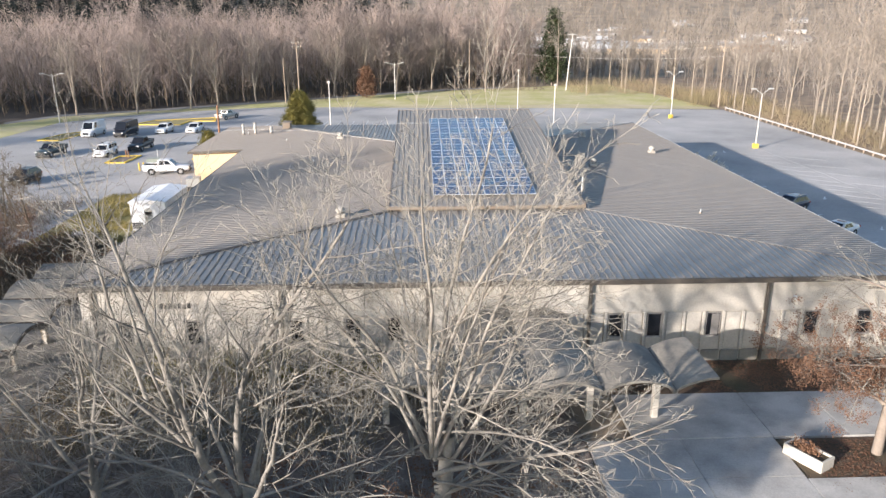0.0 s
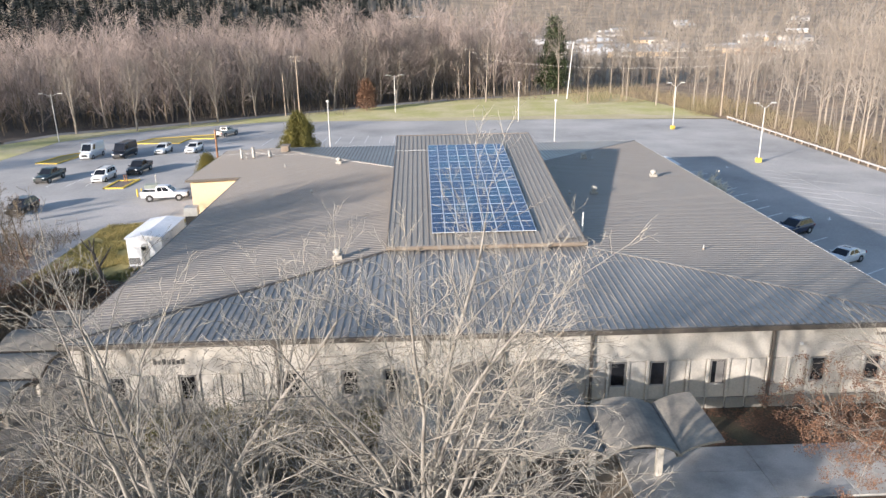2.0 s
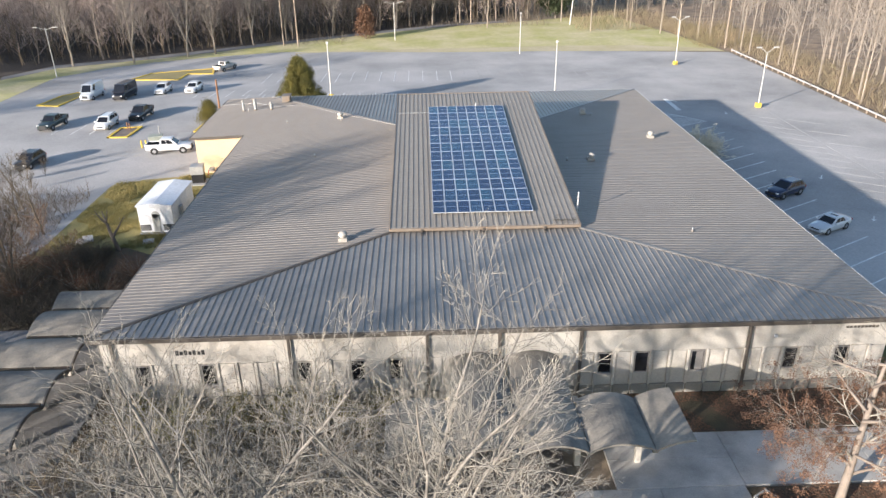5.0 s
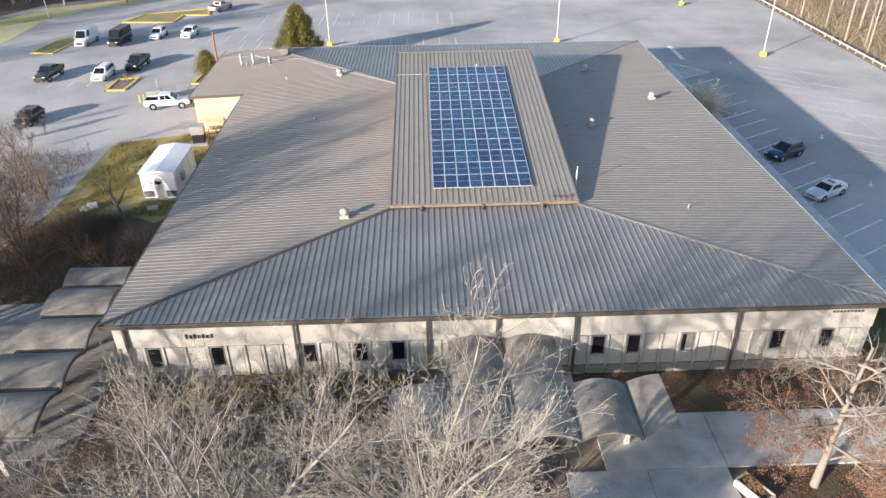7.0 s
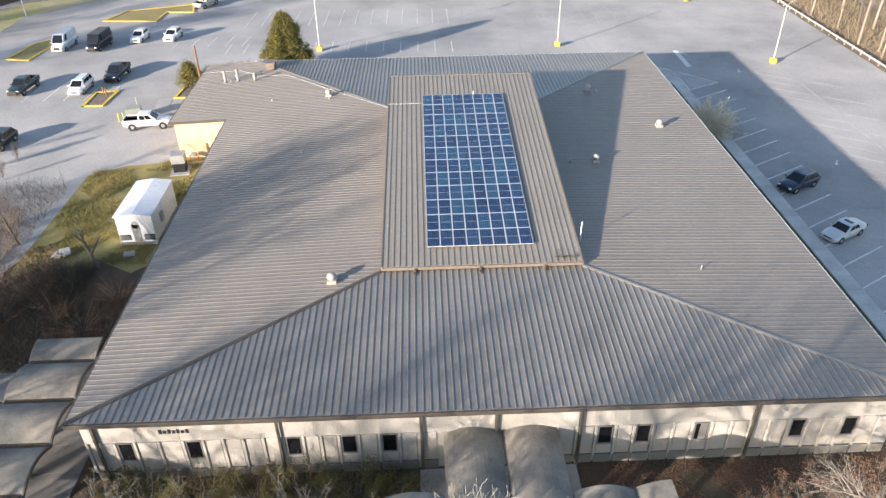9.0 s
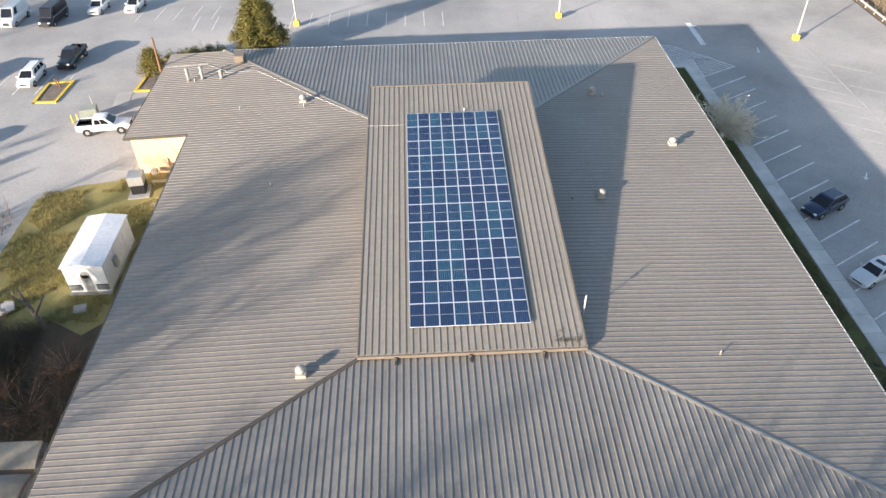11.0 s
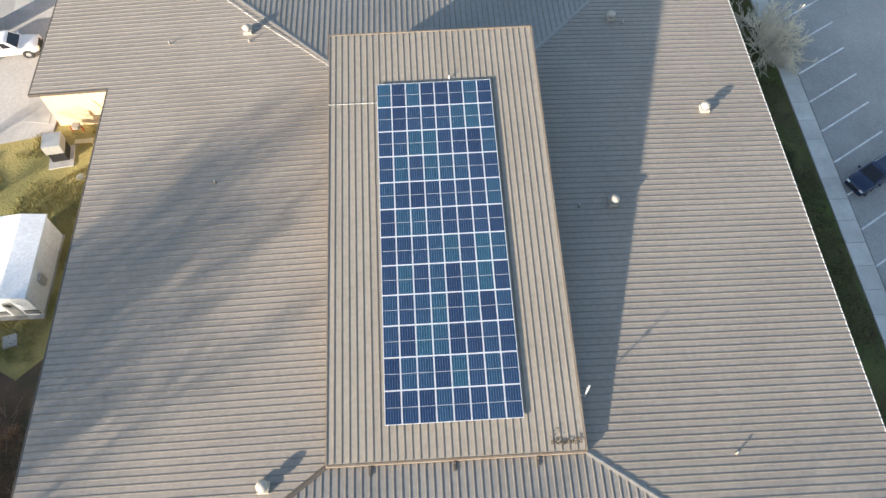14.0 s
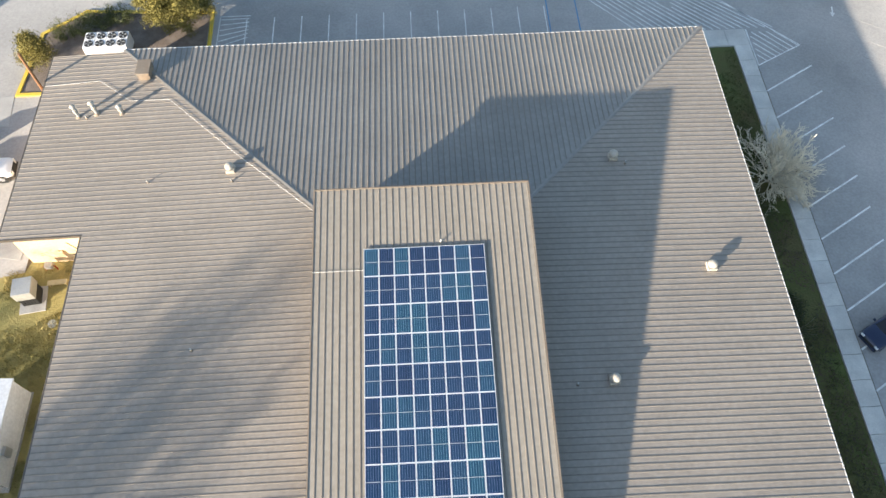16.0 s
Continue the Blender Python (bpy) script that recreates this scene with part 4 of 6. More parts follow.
def condenser(x, y):
    t = thing("condenser_unit", (x, y, G), 0, "pale condenser cabinet with two rows of dark fans", "condenser", "condenser units behind the building")
    part("cabinet", boxes(((-0.5, -1.0, 0.15), (0.5, 1.0, 1.5)), bevel=0.02), WHITE_SHEET, t)
    for yy in (-0.5, 0.5):
        f = part("fan_guard", tube(bmesh.new(), (0, yy, 1.5), (0, yy, 1.54), 0.42, n=20), BLACK, t)
        bm = bmesh.new()
        for k in range(4):
            a = k * math.tau / 4
            box(bm, (-0.02, -0.02, 0), (0.02, 0.02, 0.01))
            p = [(math.cos(a) * 0.05, math.sin(a) * 0.05), (math.cos(a + 0.1) * 0.36, math.sin(a + 0.1) * 0.36), (math.cos(a + 0.55) * 0.34, math.sin(a + 0.55) * 0.34)]
            prism(bm, [(u, v + yy) for u, v in p], 1.545, 1.56)
        part("fan", bm, STEEL, f)


for k in range(4):
    condenser(-27.6 + 1.03 * k, 109.7)

# ---- vehicles ----
def wheel(parent, x, y, r, w=0.22):
    s = 1 if y > 0 else -1
    bm = bmesh.new()
    rings = [[(x + math.cos(k * math.tau / 18) * rr, y + yy, r + math.sin(k * math.tau / 18) * rr) for k in range(18)] for rr, yy in ((r * 0.9, -w / 2), (r, -w / 2 + 0.03), (r, w / 2 - 0.03), (r * 0.9, w / 2))]
    ty = part("wheel", loft(bm, rings), RUBBER, parent, smooth=False)
    part("rim", tube(bmesh.new(), (x, y + s * (w / 2 - 0.03), r), (x, y + s * (w / 2 + 0.012), r), r * 0.62, r * 0.5, n=14), RIM, ty)
    return ty


def car(kind, colour, label, category):
    """A vehicle that faces +x, its middle over the origin, its wheels on z = 0."""
    t = thing(category, label=label, category=category)
    col = paint(category + "_paint", colour)
    P = dict(
        sedan=dict(L=4.7, W=1.82, r=0.33, wb=2.8, belt=0.90, body=[(-2.35, 0.45, 0.80), (-2.25, 0.28, 0.98), (-1.5, 0.22, 1.0), (0.7, 0.22, 0.93), (1.5, 0.24, 0.86), (2.15, 0.28, 0.72), (2.35, 0.4, 0.58)],
                   cab=(-1.75, 0.95, -0.95, 0.15, 1.44)),
        suv=dict(L=4.75, W=1.9, r=0.37, wb=2.8, belt=1.06, body=[(-2.37, 0.5, 0.95), (-2.3, 0.32, 1.1), (-1.5, 0.28, 1.12), (0.8, 0.28, 1.07), (1.6, 0.28, 1.0), (2.2, 0.32, 0.86), (2.37, 0.45, 0.68)],
                 cab=(-2.22, 1.15, -1.65, 0.15, 1.68)),
        minivan=dict(L=5.0, W=1.95, r=0.34, wb=3.0, belt=1.05, body=[(-2.5, 0.45, 1.0), (-2.42, 0.28, 1.08), (-1.5, 0.25, 1.08), (1.2, 0.25, 1.02), (1.8, 0.26, 0.95), (2.35, 0.32, 0.8), (2.5, 0.45, 0.62)],
                     cab=(-2.42, 1.55, -2.15, 0.55, 1.74)),
        van=dict(L=5.9, W=2.0, r=0.36, wb=3.7, belt=1.35, body=[(-2.95, 0.4, 1.35), (-2.9, 0.32, 1.4), (-1.5, 0.3, 1.4), (1.9, 0.3, 1.38), (2.3, 0.3, 1.15), (2.8, 0.35, 1.02), (2.95, 0.5, 0.8)],
                 cab=(-2.92, 2.15, -2.85, 1.35, 2.55)),
        pickup=dict(L=5.7, W=1.98, r=0.42, wb=3.6, belt=1.18, body=[(-2.85, 0.6, 1.15), (-2.8, 0.5, 1.2), (-1.2, 0.45, 1.2), (1.0, 0.45, 1.18), (1.6, 0.45, 1.14), (2.6, 0.5, 1.05), (2.85, 0.55, 0.9)],
                    cab=(-1.0, 1.3, -0.85, 0.45, 1.92)))[kind]
    hw = P["W"] / 2
    rings = []
    line = []
    for (xa, ba, ta), (xb, bb, tb) in zip(P["body"], P["body"][1:]):
        line += [(xa + (xb - xa) * k / 3, ba + (bb - ba) * k / 3, ta + (tb - ta) * (k / 3)) for k in range(3)]
    line.append(P["body"][-1])
    for x, zb, zt in line:
        h = hw * (1 - 0.17 * max(0.0, (abs(x) - P["L"] / 2 + 0.75) / 0.75) ** 2)
        rings.append([(x, -h * 0.9, zb), (x, -h, zb + 0.12), (x, -h, zt - 0.24), (x, -h * 0.97, zt - 0.09), (x, -h * 0.88, zt - 0.02), (x, -h * 0.4, zt + 0.015), (x, h * 0.4, zt + 0.015), (x, h * 0.88, zt - 0.02), (x, h * 0.97, zt - 0.09), (x, h, zt - 0.24), (x, h, zb + 0.12), (x, h * 0.9, zb)])
    part("body", loft(bmesh.new(), rings), col, t, smooth=True)
    b0, b1, r0, r1, top = P["cab"]
    belt = P["belt"] - 0.03
    wb, wt = hw * 0.92, hw * 0.76
    if kind == "van":
        wt = hw * 0.84
    low = [Vector(p) for p in ((b0, -wb, belt), (b1, -wb, belt), (b1, wb, belt), (b0, wb, belt))]
    high = [Vector(p) for p in ((r0, -wt, top - 0.06), (r1, -wt, top - 0.06), (r1, wt, top - 0.06), (r0, wt, top - 0.06))]
    cabin = part("cabin", loft(bmesh.new(), [low, high]), col, t)

    def pane(a, b, u0, u1, v0, v1):
        """A pane let into the cabin side between corners a and b, from u0 to u1 along it and v0 to v1 up it."""
        at = lambda u, v: low[a].lerp(low[b], u).lerp(high[a].lerp(high[b], u), v)
        n = (low[b] - low[a]).cross(high[a] - low[a]).normalized() * 0.012
        q = [at(u0, v0), at(u1, v0), at(u1, v1), at(u0, v1)]
        part("window", loft(bmesh.new(), [[p - n * 0.5 for p in q], [p + n for p in q]]), GLASS, cabin, "tinted glass")

    pane(1, 2, 0.06, 0.94, 0.08, 0.97)
    pane(3, 0, 0.12, 0.88, 0.2, 0.92)
    cuts = {"sedan": (0.16, 0.52, 0.86), "suv": (0.06, 0.27, 0.57, 0.84), "minivan": (0.05, 0.30, 0.58, 0.84), "van": (0.70, 0.90), "pickup": (0.08, 0.45, 0.86)}[kind]
    for u0, u1 in zip(cuts, cuts[1:]):
        pane(0, 1, u0 + 0.018, u1 - 0.018, 0.2, 0.92)
        pane(2, 3, 1 - u1 + 0.018, 1 - u0 - 0.018, 0.2, 0.92)
    if kind in ("suv", "minivan"):
        for y in (-wt + 0.08, wt - 0.08):
            part("roof_rail", boxes(((r0 + 0.15, y - 0.025, top + 0.0), (r1 - 0.1, y + 0.025, top + 0.06)), bevel=0.015), BLACK if kind == "minivan" else RIM, t)
    rw = wt + 0.03
    part("roof", loft(bmesh.new(), [[(r0 - 0.06, -rw, top - 0.10), (r1 + 0.1, -rw, top - 0.10), (r1 + 0.1, rw, top - 0.10), (r0 - 0.06, rw, top - 0.10)],
                                    [(r0 - 0.02, -rw * 0.96, top - 0.03), (r1, -rw * 0.96, top - 0.03), (r1, rw * 0.96, top - 0.03), (r0 - 0.02, rw * 0.96, top - 0.03)],
                                    [(r0 + 0.12, -rw * 0.75, top), (r1 - 0.15, -rw * 0.75, top), (r1 - 0.15, rw * 0.75, top), (r0 + 0.12, rw * 0.75, top)]]), col, t)
    for s in (-1, 1):
        f = P["L"] / 2
        zf = P["body"][-2][2]
        part("headlight", boxes(((f - 0.3, s * hw * 0.52 if s > 0 else -hw * 0.84, zf - 0.2), (f - 0.03, hw * 0.84 if s > 0 else -hw * 0.52, zf - 0.04)), bevel=0.02), LAMPGLASS, t)
        part("taillight", boxes(((-f + 0.0, s * hw * 0.7 if s > 0 else -hw * 0.9, 0.72), (-f + 0.12, hw * 0.9 if s > 0 else -hw * 0.7, 0.95)), bevel=0.02), TAILGLASS, t)
        part("mirror", boxes(((b1 - 0.35, s * (hw + 0.0) if s > 0 else -hw - 0.2, belt + 0.02), (b1 - 0.23, hw + 0.2 if s > 0 else -hw, belt + 0.2)), bevel=0.03), col, t)
        for x in (-P["wb"] / 2, P["wb"] / 2):
            wheel(t, x + 0.05, s * (hw - 0.10), P["r"])
            part("wheel_arch", tube(bmesh.new(), (x + 0.05, s * (hw - 0.1), P["r"]), (x + 0.05, s * (hw + 0.006), P["r"]), P["r"] * 1.18, n=20), BLACK, t)
    part("grille", boxes(((P["L"] / 2 - 0.12, -hw * 0.48, 0.52), (P["L"] / 2 + 0.01, hw * 0.48, P["body"][-2][2] - 0.1)), bevel=0.02), BLACK, t)
    part("bumper", boxes(((P["L"] / 2 - 0.1, -hw * 0.82, 0.34), (P["L"] / 2 + 0.04, hw * 0.82, 0.5)), bevel=0.03), BLACK if kind == "pickup" else col, t)
    part("number_plate", boxes(((-P["L"] / 2 - 0.025, -0.15, 0.75), (-P["L"] / 2 - 0.003, 0.15, 0.9))), ALU, t)
    if kind == "pickup":
        part("cargo_bed", boxes(((-2.72, -hw + 0.14, 1.17), (-1.05, hw - 0.14, 1.215))), BLACK, t, "black-covered open bed")
        for s in (-1, 1):
            part("bed_rail", boxes(((-2.82, s * hw - (0.16 if s > 0 else 0.0), 1.15), (-1.0, s * hw + (0.0 if s > 0 else 0.16), 1.30)), bevel=0.02), col, t)
        part("tailgate", boxes(((-2.84, -hw + 0.05, 0.7), (-2.74, hw - 0.05, 1.30)), bevel=0.02), col, t)
        part("sunroof", boxes(((-0.45, -0.4, 1.85), (0.15, 0.4, 1.857))), GLASS, t)
    if kind == "sedan":
        part("sunroof", boxes(((r0 + 0.35, -0.42, top), (r1 - 0.3, 0.42, top + 0.007)), bevel=0.003), GLASS, t)
    return t


def park(ob, x, y, turn):
    ob.matrix_basis = pose(x, y, gz(x, y) + 0.02, 0, 0, turn)


park(car("suv", (0.012, 0.024, 0.065), "dark blue sport utility car parked in an angled bay", "car"), 38.75, 77.3, 208)
park(car("sedan", (0.62, 0.63, 0.64), "silver four-door saloon parked in an angled bay", "car"), 38.75, 67.8, 208)
park(car("van", (0.78, 0.80, 0.80), "tall white panel van in the side lot", "van"), -57.7, 127.9, -92)
park(car("van", (0.012, 0.012, 0.016), "black high-roofed passenger van in the side lot", "van"), -52.0, 127.5, -95)
park(car("suv", (0.78, 0.78, 0.77), "white sport utility car in the side lot", "car"), -46.8, 131.3, -93)
park(car("suv", (0.78, 0.78, 0.77), "white estate car beside a painted bay line", "car"), -41.5, 131.6, -95)
park(car("pickup", (0.02, 0.035, 0.035), "dark green pickup truck with its bed towards the wood", "pickup truck"), -55.6, 108.7, -94)
park(car("minivan", (0.80, 0.80, 0.79), "white minivan next to the small island", "minivan"), -47.6, 108.2, -91)
park(car("pickup", (0.012, 0.014, 0.018), "black pickup truck behind the small island", "pickup truck"), -44.3, 113.2, -93)
park(car("pickup", (0.80, 0.80, 0.80), "white crew-cab pickup truck with black wheel arches", "pickup truck"), -34.4, 95.2, 6)
park(car("suv", (0.015, 0.015, 0.017), "black off-road car half hidden by branches", "car"), -50.3, 90.8, -95)
park(car("pickup", (0.42, 0.40, 0.37), "beige pickup truck at the end of the long island", "pickup truck"), -41.6, 154.2, 68)

# ---- poles, rail, wires ----
def lamp_post(x, y, h, style, label="white steel parking-lot lamp post"):
    t = thing("street_lamp", (x, y, G), 0, label, "lamp post", "lamp posts round the lot")
    part("pole", tube(bmesh.new(), (0, 0, 0), (0, 0, h), 0.11, 0.07, n=10), POLE, t)
    if style not in ("plain", "bare"):
        part("base", boxes(((-0.4, -0.4, 0), (0.4, 0.4, 0.75)), bevel=0.08), KERB_YELLOW, t, "yellow painted concrete base")
    if style == "vee":
        for s in (-1, 1):
            part("arm", tube(bmesh.new(), (0, 0, h - 0.1), (s * 1.1, 0.1, h + 0.7), 0.04, n=8), POLE, t)
            part("lamp_head", boxes(((s * 1.35 - 0.4, -0.12, h + 0.66), (s * 1.35 + 0.4, 0.3, h + 0.82)), bevel=0.05), POLE, t)
    elif style in ("top", "bare"):
        part("lamp_head", boxes(((-0.2, -0.2, h - 0.1), (0.2, 0.2, h + 0.25)), bevel=0.05), POLE, t)
    else:
        for s in (-1, 1):
            part("arm", tube(bmesh.new(), (0, 0, h - 0.4), (s * 1.6, 0, h + 0.1), 0.04, n=8), POLE, t)
            part("lamp_head", boxes(((s * 1.9 - 0.45, -0.15, h + 0.03), (s * 1.9 + 0.45, 0.15, h + 0.17)), bevel=0.05), POLE, t)


lamp_post(52.2, 115.2, 8.6, "vee", "white twin-arm lamp post on a yellow base")
lamp_post(50.4, 150.4, 8.6, "vee", "white twin-arm lamp post on a yellow base")
lamp_post(21.3, 125.0, 9.0, "top")
lamp_post(-16.4, 123.0, 9.0, "top")
lamp_post(20.6, 165.8, 8.6, "bare")
lamp_post(-74.0, 150.0, 9.5, "plain", "grey twin-arm street lamp at the wood's edge")
lamp_post(-7.7, 187.5, 9.0, "plain", "grey street lamp beyond the grass")


def utility_pole(x, y, h, arms=1, lean=(0, 0), mat=WOODPOLE, label="tall wooden utility pole with a crossarm"):
    t = thing("utility_pole", (x, y, G), 0, label, "utility pole")
    part("pole", tube(bmesh.new(), (0, 0, -0.1), (lean[0], lean[1], h), 0.16, 0.11, n=10), mat, t)
    for k in range(arms):
        z = h - 0.4 - 0.9 * k
        part("crossarm", boxes(((lean[0] - 1.2, lean[1] - 0.06, z), (lean[0] + 1.2, lean[1] + 0.06, z + 0.12)), bevel=0.02), mat, t)
        for xx in (-1.1, -0.5, 0.5, 1.1):
            part("insulator", tube(bmesh.new(), (lean[0] + xx, lean[1], z + 0.12), (lean[0] + xx, lean[1], z + 0.32), 0.05, n=8), STEEL, t)


utility_pole(-30.8, 181.5, 14.5, 2)
utility_pole(-34.4, 182.5, 10.5, 0, label="plain wooden utility pole at the wood's edge")
utility_pole(39.8, 207.5, 15.5, 1, (1.2, 0), POLE, "pale leaning utility pole beyond the grass")
utility_pole(67.2, 167.3, 15.0, 1, label="stout wooden utility pole at the lot's corner")
utility_pole(13.0, 215.0, 14.0, 1)
utility_pole(-29.0, 101.3, 8.0, 0, (0.1, 0.1), RUSTPOLE, "rust-brown wooden service pole close to the wall")


def wire(p, q, sag):
    t = thing("power_line", label="thin overhead wire between utility poles", category="power line", group="overhead wires")
    bm = bmesh.new()
    p, q = Vector(p), Vector(q)
    prev = p
    for k in range(1, 13):
        s = k / 12
        c = p.lerp(q, s) - Vector((0, 0, sag * 4 * s * (1 - s)))
        tube(bm, prev, c, 0.015, n=4, caps=False)
        prev = c
    part("cable", bm, POLE, t)


for z in (14.6, 13.2):
    wire((67.2, 167.3, z), (41.0, 207.5, z + 0.4), 1.4)
wire((41.0, 207.5, 12.5), (13.0, 215.0, 12.5), 0.8)
wire((67.2, 167.3, 11), (13.0, 215.0, 11.2), 1.6)
wire((67.2, 167.3, 14.3), (150, 172, 14.3), 1.6)

rail = thing("guard_rail", label="weathered low timber guard rail along the lot", category="guard rail")
for k in range(46):
    y = 163 - 2.5 * k
    part("post", boxes(((67.0, y - 0.09, G - 0.1), (67.2, y + 0.09, G + 0.72)), bevel=0.015), WOODPOLE, rail)
    part("rail", boxes(((66.86, y - 2.49, G + 0.42), (66.98, y - 0.01, G + 0.68)), bevel=0.015), CONCRETE, rail)

# ---- trees ----
def bend(rng, d, a):
    v = Vector((rng.gauss(0, 1), rng.gauss(0, 1), rng.gauss(0, 1)))
    return (d + v * a).normalized()


def limb(rng, p, d, length, r, n, wander, lift, end=0.35):
    """A wandering line of points and radii."""
    pts, rad = [Vector(p)], [r]
    d = Vector(d).normalized()
    for k in range(n):
        d = bend(rng, d, wander)
        d = (d + Vector((0, 0, lift))).normalized()
        pts.append(pts[-1] + d * length / n)
        rad.append(r * (1 - (1 - end) * (k + 1) / n))
    return pts, rad, d


def shoot(rng, line, spec, level, out):
    """Branches along a line, by spec: per level (how many, length, ratio of radius, spread, points, wander, lift, from)."""
    out[level].append(line[:2])
    if level + 1 >= len(spec) + 1 or level >= len(spec):
        return
    count, length, ratio, spread, n, wander, lift, start = spec[level]
    pts, rad, last = line
    for k in range(count):
        s = start + (1 - start) * (k + rng.random()) / count
        i = min(int(s * (len(pts) - 1)), len(pts) - 2)
        f = s * (len(pts) - 1) - i
        p = pts[i].lerp(pts[i + 1], f)
        r = rad[i] + (rad[i + 1] - rad[i]) * f
        along = (pts[i + 1] - pts[i]).normalized()
        side = along.orthogonal().normalized()
        side.rotate(Matrix.Rotation(k * 2.4 + rng.random() * 1.2, 3, along))
        d = along * math.cos(spread) + side * math.sin(spread)
        ln = length * rng.uniform(0.6, 1.25) * (1.25 - 0.65 * s)
        shoot(rng, limb(rng, p, d, ln, max(r * ratio, 0.005), n, wander, lift), spec, level + 1, out)


def skin(lines, sides):
    """Tubes round lines, as lists of corners and faces."""
    vs, fs = [], []
    for pts, rad in lines:
        base = len(vs)
        for k, (p, r) in enumerate(zip(pts, rad)):
            d = (pts[min(k + 1, len(pts) - 1)] - pts[max(k - 1, 0)]).normalized()
            u = d.orthogonal().normalized()
            w = d.cross(u)
            for j in range(sides):
                a = j * math.tau / sides
                vs.append(p + (u * math.cos(a) + w * math.sin(a)) * r)
        for k in range(len(pts) - 1):
            for j in range(sides):
                a, b = base + k * sides + j, base + k * sides + (j + 1) % sides
                fs.append((a, b, b + sides, a + sides))
    return vs, fs


def joined(*meshes):
    vs, fs = [], []
    for v, f in meshes:
        n = len(vs)
        vs += v
        fs += [tuple(i + n for i in q) for q in f]
    return vs, fs


def tree(loc, seed, stems, spec, bark, twig, label, leaves=0, sides=(8, 5, 4, 3), group="", name="tree", least=0.0, leaf=0.07):
    """stems: (start, direction, length, radius, points, wander, lift) of each trunk and great limb, from the tree's foot."""
    rng = random.Random(seed)
    out = [[] for _ in range(len(spec) + 1)]
    for p, d, ln, r, n, w, l in stems:
        shoot(rng, limb(rng, p, d, ln, r, n, w, l, 0.25), spec, 0, out)
    out = [[(p, [max(q, least) for q in r]) for p, r in o] for o in out]
    t = thing(name, loc, 0, label, "tree", group)
    part("trunk", skin(out[0], sides[0]), bark, t, smooth=True)
    part("crown", joined(*[skin(o, sides[min(i + 1, 3)]) for i, o in enumerate(out[1:])]), twig, t)
    if leaves:
        tips = [pts[-1] for pts, _ in out[-1] if pts[-1].z < 3.5 + 3.5 * rng.random()]
        vs, fs = [], []
        for k in range(leaves):
            c = tips[rng.randrange(len(tips))] + Vector((rng.gauss(0, 0.12), rng.gauss(0, 0.12), rng.gauss(0, 0.12)))
            u = Vector((rng.gauss(0, 1), rng.gauss(0, 1), rng.gauss(0, 1))).normalized()
            w = u.orthogonal().normalized()
            i = len(vs)
            vs += [c - u * leaf, c + w * leaf * 0.6, c + u * leaf, c - w * leaf * 0.6]
            fs.append((i, i + 1, i + 2, i + 3))
        part("leaves", (vs, fs), LEAF_BROWN, t, "clinging dry brown leaves")
    return t


DENSITY = (1.4, 2.3, 3.4, 0.0)


def grow(rng, p, d, ln, r, lift, level, out):
    """A branch that carries side branches down to fine twigs, and divides at its tip."""
    line = limb(rng, p, d, ln, r, max(3, int(ln / 0.45)), (0.05, 0.09, 0.12, 0.14)[level], lift, 0.28)
    pts, rad, last = line
    out[level].append((pts, rad))
    count = int(ln * DENSITY[level] + rng.random())
    turn = rng.random() * math.tau
    for k in range(count + (2 if level < 2 else 0)):
        s = 0.22 + 0.78 * (k + rng.random()) / max(1, count) if k < count else 1.0
        i = min(int(s * (len(pts) - 1)), len(pts) - 2)
        f = min(1.0, s * (len(pts) - 1) - i)
        q, rq = pts[i].lerp(pts[i + 1], f), rad[i] + (rad[i + 1] - rad[i]) * f
        along = (pts[i + 1] - pts[i]).normalized()
        side = along.orthogonal().normalized()
        side.rotate(Matrix.Rotation(turn + k * 2.4 + rng.random(), 3, along))
        a = rng.uniform(0.45, 0.95) if k < count else rng.uniform(0.2, 0.45)
        child = ln * (0.46, 0.42, 0.5)[level] * rng.uniform(0.55, 1.2) * (1.2 - 0.6 * min(1.0, s))
        grow(rng, q, along * math.cos(a) + side * math.sin(a), max(child, 0.25), max(rq * (0.46, 0.5, 0.6)[level], 0.006), lift * 0.6, level + 1, out)


def limb_tree(loc, seed, limbs, label, bole):
    """limbs: (start, direction, length, radius, lift) of each great limb; bole: (direction, length, radius)."""
    rng = random.Random(seed)
    out = [[] for _ in range(4)]
    t = thing("tree", loc, 0, label, "tree", "bare trees before the building")
    part("trunk", skin([limb(rng, (0, 0, -0.2), bole[0], bole[1], bole[2], 8, 0.025, 0.0, 0.7)[:2]], 10), BARK, t, smooth=True)
    for p, d, ln, r, lift in limbs:
        own = [[] for _ in range(4)]
        grow(rng, p, d, ln, r, lift, 0, own)
        part("limb", joined(skin(own[0], 7), skin([(q, [max(v, 0.010) for v in w]) for q, w in own[1]], 4)), BARK, t, smooth=True)
        out[2] += own[2]
        out[3] += own[3]
    part("crown", joined(*[skin([(p, [max(q, 0.006) for q in r]) for p, r in o], 3) for o in out[2:]]), TWIG, t)
    return t


